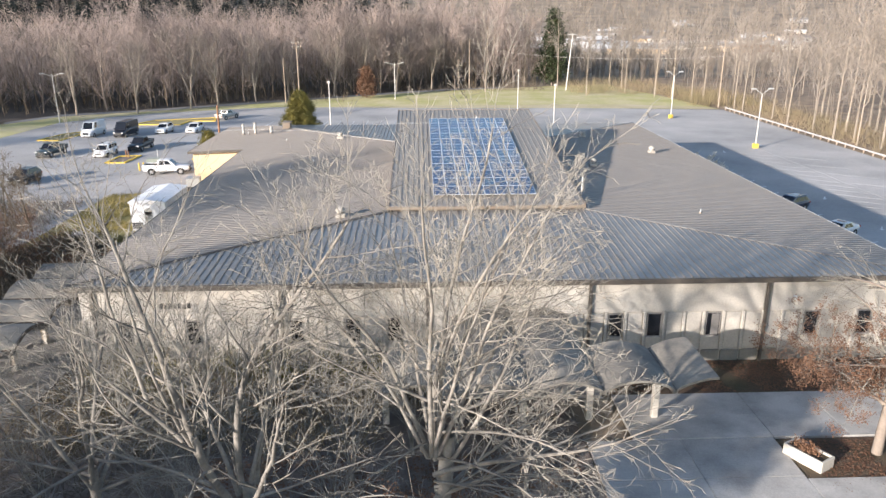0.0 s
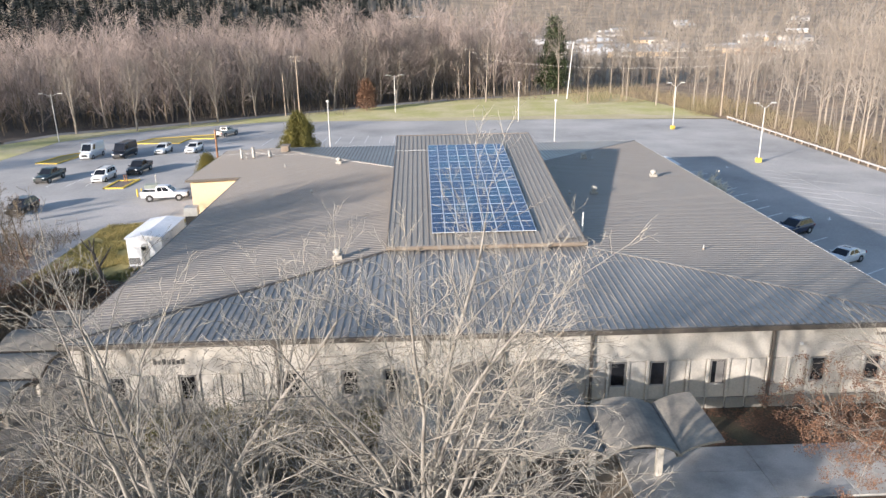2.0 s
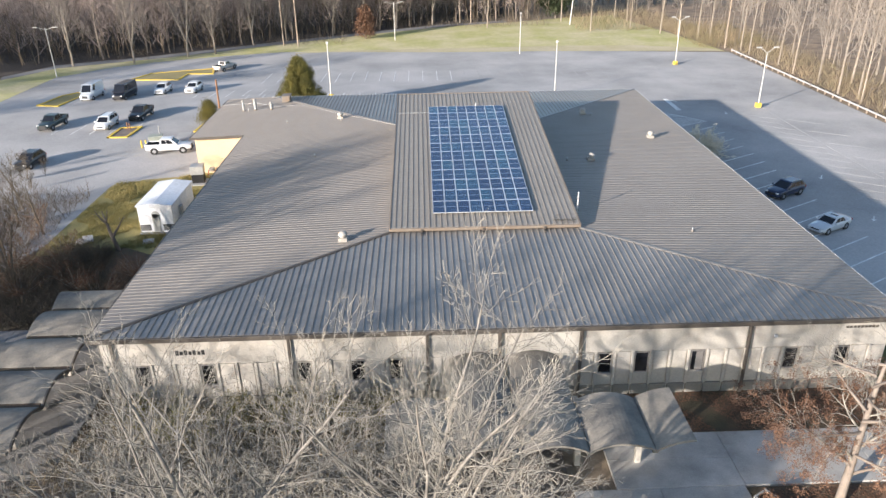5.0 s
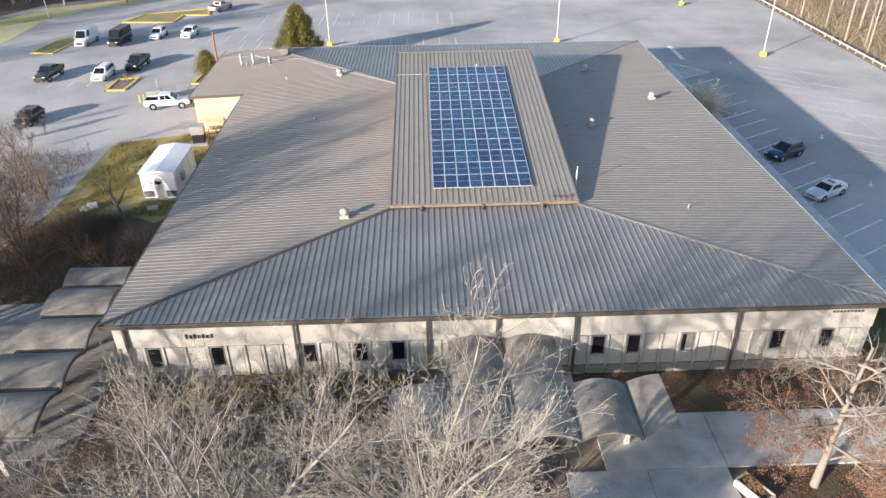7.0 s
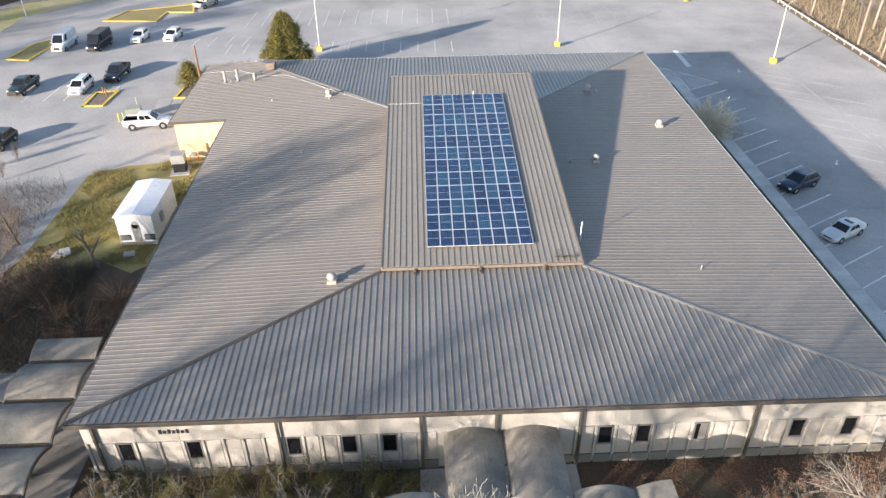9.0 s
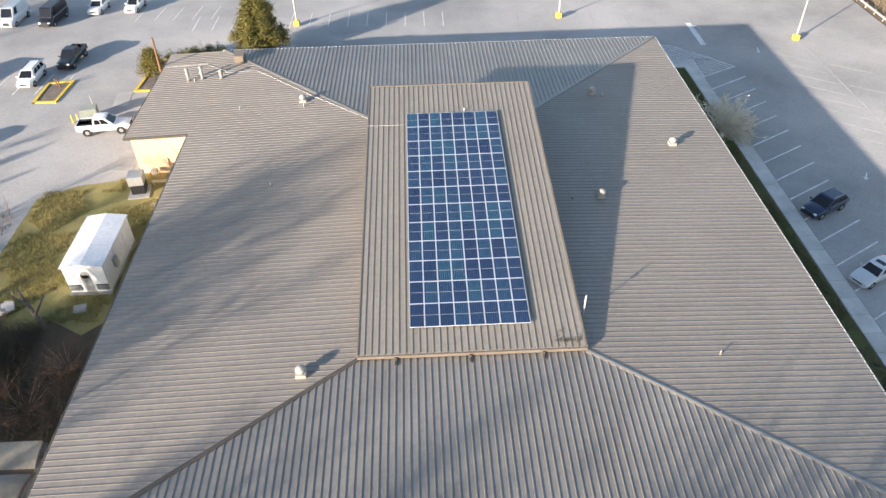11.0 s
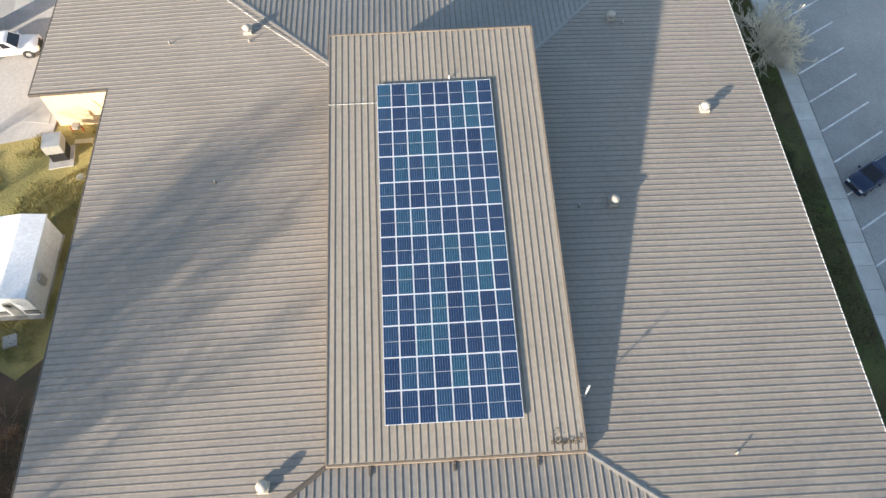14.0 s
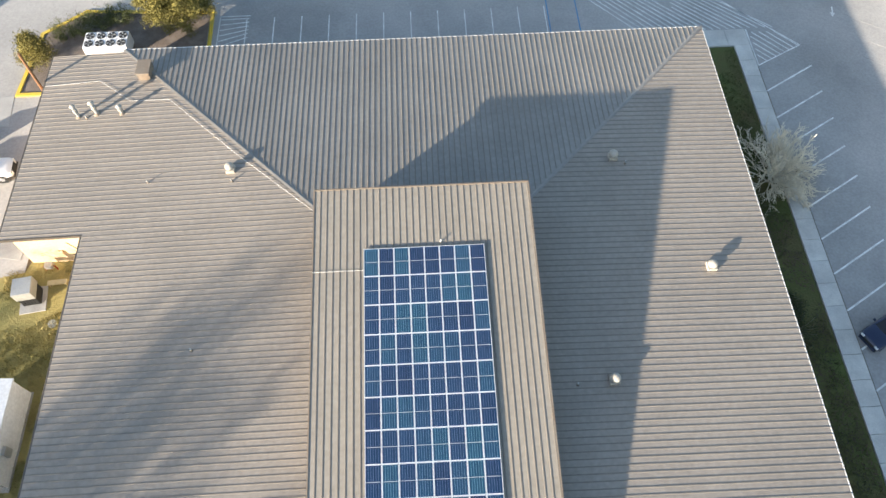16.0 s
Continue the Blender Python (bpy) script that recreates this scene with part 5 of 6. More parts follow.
# the great pale tree before the entrance: a bole that divides into many upright limbs, with long low boughs to one side
rng = random.Random(11)
limbs = []
for dx, dy, ln, r in ((-0.30, 0.1, 9.4, 0.09), (-0.13, -0.25, 9.8, 0.10), (0.02, 0.12, 10.4, 0.11), (0.10, -0.22, 10.2, 0.105), (0.22, 0.2, 9.8, 0.10), (0.34, -0.22, 9.6, 0.09), (0.5, 0.3, 8.6, 0.085), (-0.5, -0.2, 7.8, 0.08), (-0.2, 0.5, 7.6, 0.08), (0.12, -0.55, 7.8, 0.08), (0.7, -0.1, 8.0, 0.085)):
    limbs.append(((dx * 0.4, dy * 0.4, 5.6 + rng.random() * 1.6), (dx, dy, 1), ln, r, 0.006))
for dx, dy, dz, ln, r, lift in ((1.0, -0.45, 0.75, 7.4, 0.10, 0.0), (1.0, -0.2, 0.42, 7.6, 0.09, -0.004), (1.0, 0.15, 0.3, 6.2, 0.07, -0.02), (0.9, -0.55, 0.35, 5.6, 0.06, -0.03), (0.8, 0.6, 0.4, 5.2, 0.06, -0.02), (0.6, -0.9, 0.4, 4.2, 0.05, -0.03),
                                (-0.9, -0.2, 0.6, 4.6, 0.06, -0.01), (-0.8, 0.5, 0.4, 4.2, 0.05, -0.02), (-0.7, -0.7, 0.4, 3.8, 0.05, -0.03), (0.9, 0.2, 0.15, 4.8, 0.05, -0.04), (0.3, -1.0, 0.5, 4.2, 0.05, -0.02), (0.2, 1.0, 0.4, 4.4, 0.05, -0.02),
                                (1.0, 0.5, 0.55, 6.6, 0.08, 0.0), (1.0, -0.1, 0.2, 6.0, 0.06, -0.04), (0.8, -0.3, 0.1, 4.8, 0.05, -0.05), (-0.6, 0.2, 0.2, 3.8, 0.05, -0.04), (0.9, -0.7, 0.5, 5.4, 0.06, -0.03), (1.0, 0.3, 0.6, 5.6, 0.06, -0.03)):
    limbs.append(((0, 0, 4.4 + rng.random() * 4.2), (dx, dy, dz), ln, r, lift))
great = limb_tree((-1.3, 23.4, G), 3, limbs, "large bare pale-barked tree with many upright limbs", ((0.0, 0, 1), 7.4, 0.36))
rng = random.Random(61)
shoots = [limb(rng, (rng.gauss(0, 0.5), rng.gauss(0, 0.5), -0.1), (rng.gauss(0, 0.35), rng.gauss(0, 0.35), 1), rng.uniform(2.5, 6.0), 0.02, 5, 0.1, 0.0)[:2] for k in range(60)]
vine = thing("vine", (-1.3, 23.1, G), 0, "thicket of thin shoots with rust-brown leaves round the trunk", "shrub")
part("branchwork", skin(shoots, 3), TWIG, vine)
vs, fs = [], []
for k in range(5200):
    p = shoots[k % 60][0]
    c = p[2 + k % 4] + Vector((rng.gauss(0, 0.3), rng.gauss(0, 0.3), rng.gauss(0, 0.4)))
    u = Vector((rng.gauss(0, 1), rng.gauss(0, 1), rng.gauss(0, 1))).normalized() * 0.05
    w = u.orthogonal() * 0.6
    i = len(vs)
    vs += [c - u, c + w, c + u, c - w]
    fs.append((i, i + 1, i + 2, i + 3))
part("leaves", (vs, fs), LEAF_BROWN, vine, "clinging rust-brown leaves")
# its neighbour with a long leaning stem
limbs = [((0, 0, 3.2), (-0.46, -0.24, 1.0), 12.0, 0.17, 0.004), ((-0.2, 0.5, 4.2), (-0.03, 0.04, 1), 11.6, 0.14, 0.0), ((0.2, -0.6, 4.2), (0.42, -0.5, 1.0), 7.6, 0.11, -0.002), ((0.3, 0.6, 4.5), (0.08, 0.05, 1), 10.0, 0.11, 0.0),
         ((0.2, 0.2, 4.8), (0.4, 0.25, 1), 8.0, 0.09, 0.004), ((-1.6, -0.8, 7.2), (-0.8, 0.1, 0.9), 5.6, 0.08, 0.004), ((-2.4, -1.2, 9.0), (-0.15, 0.1, 1), 6.6, 0.075, 0.0), ((-0.3, 0.3, 4.2), (-0.3, 0.35, 1), 9.0, 0.09, 0.004), ((-0.9, -0.5, 5.6), (-0.25, -0.3, 1), 8.0, 0.08, 0.004),
         ((-0.6, 0, 4.6), (-1, 0.15, 0.3), 6.0, 0.08, -0.004), ((0, 0, 4.0), (-0.9, 0.6, 0.15), 5.0, 0.07, -0.004), ((0.1, 0, 4.2), (1, 0.3, 0.35), 4.6, 0.07, -0.004), ((0, -0.3, 4.0), (0.2, -1, 0.3), 4.2, 0.07, 0.0)]
limb_tree((-8.0, 24.2, G), 8, limbs, "bare tree with one long leaning stem", ((-0.02, 0, 1), 4.8, 0.34))
limb_tree((-14.6, 26.8, G), 21, [((0, 0, 2.4 + 0.4 * k), (math.cos(k * 2.4 + 0.7) * 0.5, math.sin(k * 2.4 + 0.7) * 0.5, 1), 8.0 + (k % 3), 0.10, 0.003) for k in range(4)]
          + [((0, 0, 2.4 + 0.4 * k), (math.cos(k * 1.3 - 0.9), math.sin(k * 1.3 - 0.9), 0.2), 5.6, 0.075, -0.006) for k in range(7)], "spreading bare tree with low grey branches", ((0, 0, 1), 4.0, 0.26))
limb_tree((-20.5, 24.5, G), 23, [((0, 0, 2.0 + 0.4 * k), (math.cos(k * 2.4) * 0.6, math.sin(k * 2.4) * 0.6, 1), 5.6 + (k % 3), 0.08, 0.003) for k in range(3)]
          + [((0, 0, 2.0 + 0.4 * k), (math.cos(k * 1.3), math.sin(k * 1.3), 0.2), 5.0, 0.07, -0.006) for k in range(6)], "spreading bare tree with low grey branches", ((0, 0, 1), 3.4, 0.22))
for k, (x, y, h) in enumerate(((-5.0, 31.0, 5.6), (-10.4, 31.6, 6.4), (-16.2, 32.4, 6.2), (-22.6, 31.0, 5.0), (3.0, 30.0, 4.2), (-7.4, 35.0, 5.6), (-13.2, 35.0, 5.8), (-18.8, 35.6, 5.4), (-5.2, 27.0, 4.6), (-11.5, 27.4, 4.8), (-17.6, 28.4, 4.8), (3.4, 26.4, 3.6), (-2.2, 33.0, 5.4))):
    limb_tree((x, y, G), 32 + k, [((0, 0, 0.3 + 0.12 * j), (math.cos(j * 2.4 + k) * (0.18 + 0.05 * j), math.sin(j * 2.4 + k) * (0.18 + 0.05 * j), 1), h * (1 - 0.05 * (j % 4)), 0.036, 0.008) for j in range(6)], "small bare multi-stemmed tree with upright shoots", ((0, 0, 1), 1.4, 0.12))
# the oak that keeps its leaves
stems = [((0, 0, -0.2), (0.0, 0, 1), 10.0, 0.26, 7, 0.03, 0.0)] + [((0, 0, 2.0 + 0.7 * k), (math.cos(k * 2.4), math.sin(k * 2.4), 0.25), 5.6 - 0.3 * k, 0.09, 6, 0.10, 0.02) for k in range(11)]
OAK = [(9, 2.4, 0.45, 0.7, 4, 0.14, 0.02, 0.2), (6, 1.1, 0.5, 0.7, 3, 0.16, 0.0, 0.15), (4, 0.5, 0.6, 0.7, 2, 0.16, 0.0, 0.15)]
tree((20.6, 32.2, G), 31, stems, OAK, BARK_GREY, TWIG, "young oak that keeps brown leaves on bare twigs", 24000, leaf=0.045)
tree((25.5, 29.0, G), 32, stems, OAK, BARK_GREY, TWIG, "young oak that keeps brown leaves on bare twigs", 15000, leaf=0.045)


def foliage(rng, centres, size, count, spread):
    """Many small leaf sprays scattered round centres."""
    vs, fs = [], []
    for k in range(count):
        c = Vector(centres[rng.randrange(len(centres))]) + Vector((rng.gauss(0, spread), rng.gauss(0, spread), rng.gauss(0, spread)))
        u = Vector((rng.gauss(0, 1), rng.gauss(0, 1), rng.gauss(0.5, 1))).normalized()
        w = u.orthogonal().normalized()
        s = size * rng.uniform(0.6, 1.4)
        i = len(vs)
        vs += [c - u * s, c + w * s * 0.4, c + u * s, c - w * s * 0.4]
        fs.append((i, i + 1, i + 2, i + 3))
    return vs, fs


def evergreen(loc, h, r, seed, mat, label, count=9000, size=0.16, name="tree", blunt=0.75, rough=0.7, tuft=1.0):
    rng = random.Random(seed)
    t = thing(name, loc, 0, label, "tree")
    lines, centres = [limb(rng, (0, 0, -0.1), (0, 0, 1), h * 0.95, 0.03 * h * 0.6, 6, 0.02, 0, 0.1)[:2]], []
    for k in range(int(70 + h * 6)):
        z = h * (0.05 + 0.93 * (k / (70 + h * 6)))
        a = k * 2.399 + rng.random()
        reach = r * (1 - (z / h)) ** blunt * rng.uniform(rough, 1.15) + 0.1
        p = limb(rng, (0, 0, z * 0.9), (math.cos(a), math.sin(a), 0.35), reach, 0.035, 4, 0.08, 0.03)
        lines.append(p[:2])
        centres += [q for q in p[0][1:]] + [p[0][-1]] * 2
    part("trunk", skin(lines, 5), BARK_GREY, t)
    part("crown", foliage(rng, centres, size, count, (0.22 + 0.02 * h) * tuft), mat, t)
    return t


evergreen((-19.7, 113.2, G), 9.3, 3.7, 41, CEDAR, "broad olive-gold cedar behind the building", 70000, 0.095, blunt=0.78, rough=0.7, tuft=0.72)
evergreen((38.5, 222.0, G), 24.0, 5.0, 42, PINE, "tall dark conifer beyond the grass", 9000, 0.4)
evergreen((-32.6, 108.6, G), 3.6, 1.7, 43, CEDAR, "small yellow-green conifer beside the leaning pole", 11000, 0.08)


def shrub(loc, r, h, seed, mat, label, count=3600, size=0.055):
    rng = random.Random(seed)
    t = thing("shrub", loc, 0, label, "shrub", "shrubs")
    lines, centres = [], []
    for k in range(26):
        a = rng.random() * math.tau
        p = limb(rng, (math.cos(a) * r * 0.2, math.sin(a) * r * 0.2, -0.05), (math.cos(a) * r, math.sin(a) * r, h * rng.uniform(0.5, 1.2)), math.hypot(r, h) * rng.uniform(0.7, 1.0), 0.02, 5, 0.12, 0.03)
        lines.append(p[:2])
        centres += p[0][2:]
    part("branchwork", skin(lines, 4), TWIG, t)
    if count:
        part("leaves", foliage(rng, centres, size, count, 0.16), mat, t)


for k, (x, y, r, h, c) in enumerate(((-28.9, 112.6, 1.3, 1.4, 1), (-27.4, 113.4, 1.3, 1.3, 1), (-26.0, 113.7, 1.2, 1.2, 1), (-30.7, 112.0, 1.1, 1.3, 1), (-17.8, 39.8, 1.6, 2.0, 2), (-14.8, 40.0, 1.8, 2.2, 2), (-11.6, 40.0, 1.6, 1.9, 2), (-8.6, 40.2, 1.7, 2.2, 2), (-5.5, 40.2, 1.6, 2.0, 2), (-3.0, 40.0, 1.2, 1.5, 2),
                                     (31.9, 96.4, 1.1, 1.6, 1), (31.7, 93.6, 1.0, 1.4, 1), (31.8, 88.5, 0.9, 1.2, 1), (-20.0, 41.0, 1.0, 1.4, 2), (31.5, 77.6, 1.4, 1.5, 3), (31.4, 79.8, 1.1, 1.2, 3))):
    shrub((x, y, G), r, h, 60 + k, {1: SHRUB, 2: CEDAR, 3: PINE}[c], "clipped green shrub in the gravel bed" if y > 110 else ("leggy olive shrub before the front wall" if y < 60 else "low green shrub along the side wall"))

for k, (x, y) in enumerate(((-33.2, 61.0), (-31.0, 58.6), (-35.5, 58.0), (-37.5, 62.0), (-28.6, 57.2), (-39.5, 66.5), (-26.6, 60.6), (-34.5, 64.0), (-41.0, 71.0))):
    shrub((x, y, G), 1.5 + 0.2 * (k % 3), 1.6 + 0.3 * (k % 3), 90 + k, LEAF_BROWN, "tangled shrub with withered brown leaves beside the yard", 2400, 0.05)
# the pale vase-shaped bush by the right-hand pavement
rng = random.Random(52)
stems = [((rng.uniform(-0.3, 0.3), rng.uniform(-0.8, 0.8), -0.1), (0.35 + math.cos(k * 2.4) * (0.25 + 0.03 * k), math.sin(k * 2.4) * (0.4 + 0.045 * k), 1), 3.0 + (k % 4) * 0.4, 0.065, 6, 0.10, -0.035) for k in range(56)]
tree((34.0, 92.5, G), 51, stems, [(6, 1.35, 0.55, 0.5, 3, 0.14, -0.02, 0.3), (4, 0.6, 0.7, 0.55, 2, 0.15, -0.02, 0.25)], STEM_PALE, STEM_PALE, "pale leafless vase-shaped bush overhanging the pavement", name="bush", sides=(5, 4, 3, 3), least=0.03)
# dead snag and the scrub beside the building
stems = [((0, 0, -0.2), (-0.25, 0.1, 1), 4.2, 0.24, 5, 0.08, 0.0), ((-0.2, 0, 1.6), (0.6, 0.3, 1), 2.0, 0.13, 4, 0.12, 0.0), ((-0.5, 0.1, 2.6), (-0.8, 0.0, 1), 1.8, 0.11, 4, 0.12, 0.0), ((-0.6, 0.1, 3.0), (0.5, -0.3, 1), 1.6, 0.09, 4, 0.12, 0.0)]
tree((-29.6, 64.6, G), 52, stems, [(3, 0.7, 0.4, 0.7, 3, 0.15, 0.05, 0.5), (2, 0.4, 0.5, 0.6, 2, 0.1, 0.0, 0.3)], BARK_GREY, TWIG, "pollarded dead-looking snag in the grass")


def wood_tree(seed, h, r, bark, twig, straight=0.02, crown=0.3, fine=0.03, label="bare woodland tree"):
    """A forest tree for copying."""
    rng = random.Random(seed)
    spec = [(13, h * 0.32, 0.42, 0.62, 4, 0.10, 0.05, crown), (6, h * 0.15, 0.5, 0.6, 2, 0.14, 0.05, 0.15), (3, h * 0.085, 0.7, 0.6, 1, 0.1, 0.04, 0.2)]
    out = [[] for _ in range(4)]
    shoot(rng, limb(rng, (0, 0, -0.3), (0, 0, 1), h * 0.9, r, 7, straight, 0.0, 0.2), spec, 0, out)
    if seed % 2 and straight > 0.02:
        shoot(rng, limb(rng, (0, 0, h * 0.2), (0.3, 0.1, 1), h * 0.7, r * 0.7, 6, straight, 0.0, 0.2), spec, 0, out)
    out = [[(p, [max(q, fine) for q in rr]) for p, rr in o] for o in out]
    t = thing("tree", (0, 0, 0), 0, label, "tree", "trees of the wood")
    part("trunk", skin(out[0], 6), bark, t)
    part("crown", joined(skin(out[1], 4), skin(out[2], 3), skin(out[3], 3)), twig, t)
    return t


def plant(protos, places, seed, low=0.8, high=1.2):
    rng = random.Random(seed)
    fresh = list(protos)
    for k, (x, y) in enumerate(places):
        s = rng.uniform(low, high)
        m = pose(x, y, gz(x, y), rng.uniform(-1.5, 1.5), rng.uniform(-1.5, 1.5), rng.uniform(0, 360))
        p = protos[k % len(protos)]
        if p in fresh:
            fresh.remove(p)
            o = p
            o.matrix_basis = m
        else:
            o = copy_thing(p, m)
        o.scale = (s, s, s * rng.uniform(0.9, 1.15))


grey = [wood_tree(100 + k, 20.5, 0.20, BARK_GREY, TWIG_GREY, 0.11, 0.1, 0.034, "bare grey-brown woodland tree") for k in range(5)]
pale = [wood_tree(120 + k, 19.0, 0.17, BARK_WARM, TWIG_WARM, 0.012, 0.30, 0.02, "tall bare tree with a pale sunlit trunk") for k in range(4)]

rng = random.Random(77)
places = []
def back_edge(x):
    """Where the wood begins behind the lot."""
    if x < -60:
        return 173 + (x + 60) * 0.5
    return 173 + (x + 60) * 0.62 if x < 5 else 215
while len(places) < 165:
    x = rng.uniform(-150, 32)
    y = back_edge(x) + 2 + rng.random() ** 1.3 * 75
    if all((x - a) ** 2 + (y - b) ** 2 > 9 for a, b in places):
        places.append((x, y))
places += [(-92 - rng.random() * 40, 80 + rng.random() * 80) for k in range(22)]
plant(grey, places, 5, 0.72, 1.15)
broad = [wood_tree(131 + 2 * k, 17.0, 0.26, BARK_WARM, TWIG_WARM, 0.035, 0.25, 0.022, "pale forked bare tree at the wood's edge") for k in range(2)]
plant(broad, [(-63.5, 163.5), (-54, 170.5), (-48.5, 173.5), (-24, 195.5), (-76, 162), (-8, 207), (2, 213), (-17, 203), (10, 216), (-35, 190), (-42, 184)], 9, 0.85, 1.1)
evergreen((-15.2, 191.0, G), 8.5, 2.6, 45, LEAF_BROWN, "small tree in rust-brown dead leaf beyond the grass", 5000, 0.2, blunt=0.5)
places = [(16.8, 205), (-3.0, 214), (43, 196), (54.5, 200), (62, 184), (59.5, 190), (65.5, 180), (30, 222), (69.2, 139), (70.2, 131.5), (69, 122.5), (69.6, 116.5), (70.5, 119), (71.5, 113), (70.5, 148)]
while len(places) < 58:
    x, y = 69 + rng.random() ** 1.3 * 48, rng.uniform(92, 190)
    if all((x - a) ** 2 + (y - b) ** 2 > 10 for a, b in places):
        places.append((x, y))
while len(places) < 74:
    places.append((rng.uniform(34, 110), rng.uniform(190, 250)))
plant(pale, places, 6, 0.8, 1.25)

# scrub and trees at the side, whose shade falls over the roof
side = [wood_tree(140 + k, 15.0, 0.22, BARK_GREY, TWIG_GREY, 0.05, 0.2, 0.02, "bare spreading tree at the side of the yard") for k in range(3)]
places = []
for k in range(18):
    q, x = 55 + 14.5 * ((k * 7) % 18) / 18, -39 - 1.1 * k
    places.append((x, (q + 0.649 * x) / 0.761))
# nine more out of view, added to shade the left of the front
places += [(-36 - 2.3 * k, (31 + 2.4 * ((k * 5) % 9) + 0.649 * (-36 - 2.3 * k)) / 0.761) for k in range(9)]
plant(side, places, 7, 0.9, 1.3)
small = [wood_tree(150 + k, 8.0, 0.13, BRUSH, BRUSH, 0.06, 0.15, 0.012, "small bare tree in the scrub beside the yard") for k in range(2)]
plant(small, [(-37.5, 60), (-40, 64.5), (-38.5, 69), (-42, 71), (-41, 58), (-35.5, 57.5), (-44, 76)], 8, 0.7, 1.15)
plant([wood_tree(153, 5.0, 0.08, BRUSH, BRUSH, 0.08, 0.1, 0.012, "low bare thorn bush at the lot's edge")], [(-46, 82), (-48.5, 85), (-51, 83.5), (-49.5, 88.3), (-53, 87), (-46.5, 86.5)], 18, 0.35, 0.55)


# evergreens out of view, added only to cast shade on the front
def shade_row(places, seed, mat, h, label):
    for k, (x, y, s) in enumerate(places):
        evergreen((x, y, G), h * s, h * s * 0.33, seed + k, mat, label, 2600, 0.45, blunt=0.5)


shade_row([(-60 + 5.2 * k, 9 + 2.5 * math.sin(k * 2.1), 0.85 + 0.3 * ((k * 5) % 7) / 7) for k in (4, 5, 6, 7, 8)], 320, PINE, 13.4, "unseen dense evergreen added to shade the front")

# ---- brush, far woods, the valley ----
def brush(name, spots, seed, count, h, mat, label, r=0.02):
    """Low tangled stems, past counting."""
    rng = random.Random(seed)
    lines = []
    for k in range(count):
        x0, y0, x1, y1 = spots[rng.randrange(len(spots))]
        x, y = rng.uniform(x0, x1), rng.uniform(y0, y1)
        p = (x, y, gz(x, y) - 0.05)
        a = rng.random() * math.tau
        lines.append(limb(rng, p, (math.cos(a) * 0.7, math.sin(a) * 0.7, 1), h * rng.uniform(0.4, 1.3), r, 4, 0.2, -0.03)[:2])
    return tagged(part(name, skin(lines, 3), mat), label, "brush", "", "stuff")


brush("brush", [(-48, 53, -31, 64), (-40, 52.5, -24, 60), (-50, 60, -38, 80), (-34, 60, -30, 64)], 1, 8500, 1.8, BRUSH, "tangled leafless brush beside the building")
brush("brush", [(-22, 24, 3, 32), (-20, 38.5, -2, 41.5), (-20, 30, -12, 38)], 2, 1100, 1.4, BRUSH, "leafless brush under the front trees")
brush("brush", [(-21, 36.5, -1, 41.6), (-24, 33, -4, 38)], 6, 2600, 2.6, SCRUB, "olive-brown leafless shrubbery before the front wall", 0.016)
brush("brush", [(-36, 18, -19, 35), (-23, 19, -8, 27)], 7, 3200, 2.4, BRUSH, "dark leafless brush between the front trees and the side path", 0.016)
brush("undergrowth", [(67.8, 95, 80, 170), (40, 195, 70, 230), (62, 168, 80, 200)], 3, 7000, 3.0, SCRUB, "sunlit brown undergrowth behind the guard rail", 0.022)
# stems in the dark brush colour, in place of shade at the wood's foot
brush("undergrowth", [(-120, 165, -62, 195), (-62, 182, -20, 215), (-20, 206, 34, 232)], 4, 3000, 2.4, BRUSH, "undergrowth at the wood's edge, shade put into its dark colour", 0.035)


def wood_fill(places, seed, low, high, sprays=70, w=0.034):
    """A wood's inner trees, past counting: leaning boles, and crowns of upswept boughs that fray into twigs."""
    rng = random.Random(seed)
    boles, twigs, fb, ft = [], [], [], []
    for x, y in places:
        h = rng.uniform(low, high)
        z = G + hill(x, y) - 0.2
        foot = Vector((x, y, z))
        top = foot + Vector((rng.gauss(0, 0.07) * h, rng.gauss(0, 0.07) * h, h))
        i = len(boles)
        b = rng.uniform(0.05, 0.11)
        boles += [foot + Vector((-b, 0, 0)), foot + Vector((b, 0, 0)), foot + Vector((0, b, 0)), top]
        fb += [(i, i + 1, i + 3), (i + 1, i + 2, i + 3), (i + 2, i, i + 3)]
        for j in range(sprays // 7):
            a, f = rng.random() * math.tau, rng.uniform(0.1, 0.92)
            q = foot.lerp(top, f)
            bough = Vector((math.cos(a), math.sin(a), rng.uniform(0.5, 1.5))).normalized() * h * rng.uniform(0.14, 0.30) * (1.25 - 0.6 * f)
            i = len(twigs)
            twigs += [q + Vector((-w * 1.6, 0, 0)), q + Vector((w * 1.6, 0, 0)), q + bough]
            ft.append((i, i + 1, i + 2))
            for m in range(6):
                o = q + bough * rng.uniform(0.25, 1.0)
                d = (bough.normalized() + Vector((rng.gauss(0, 0.55), rng.gauss(0, 0.55), rng.gauss(0.1, 0.4)))) * h * rng.uniform(0.05, 0.12)
                i = len(twigs)
                twigs += [o + Vector((-w, 0, 0)), o + Vector((w, 0, 0)), o + d]
                ft.append((i, i + 1, i + 2))
    return (boles, fb), (twigs, ft)


def inner_wood(places, seed, low, high, bark, twig, label, sprays=70, w=0.034):
    boles, twigs = wood_fill(places, seed, low, high, sprays, w)
    t = thing("inner_wood", label=label, category="woods", kind="stuff")
    part("bole", boles, bark, t)
    part("crown", twigs, twig, t)


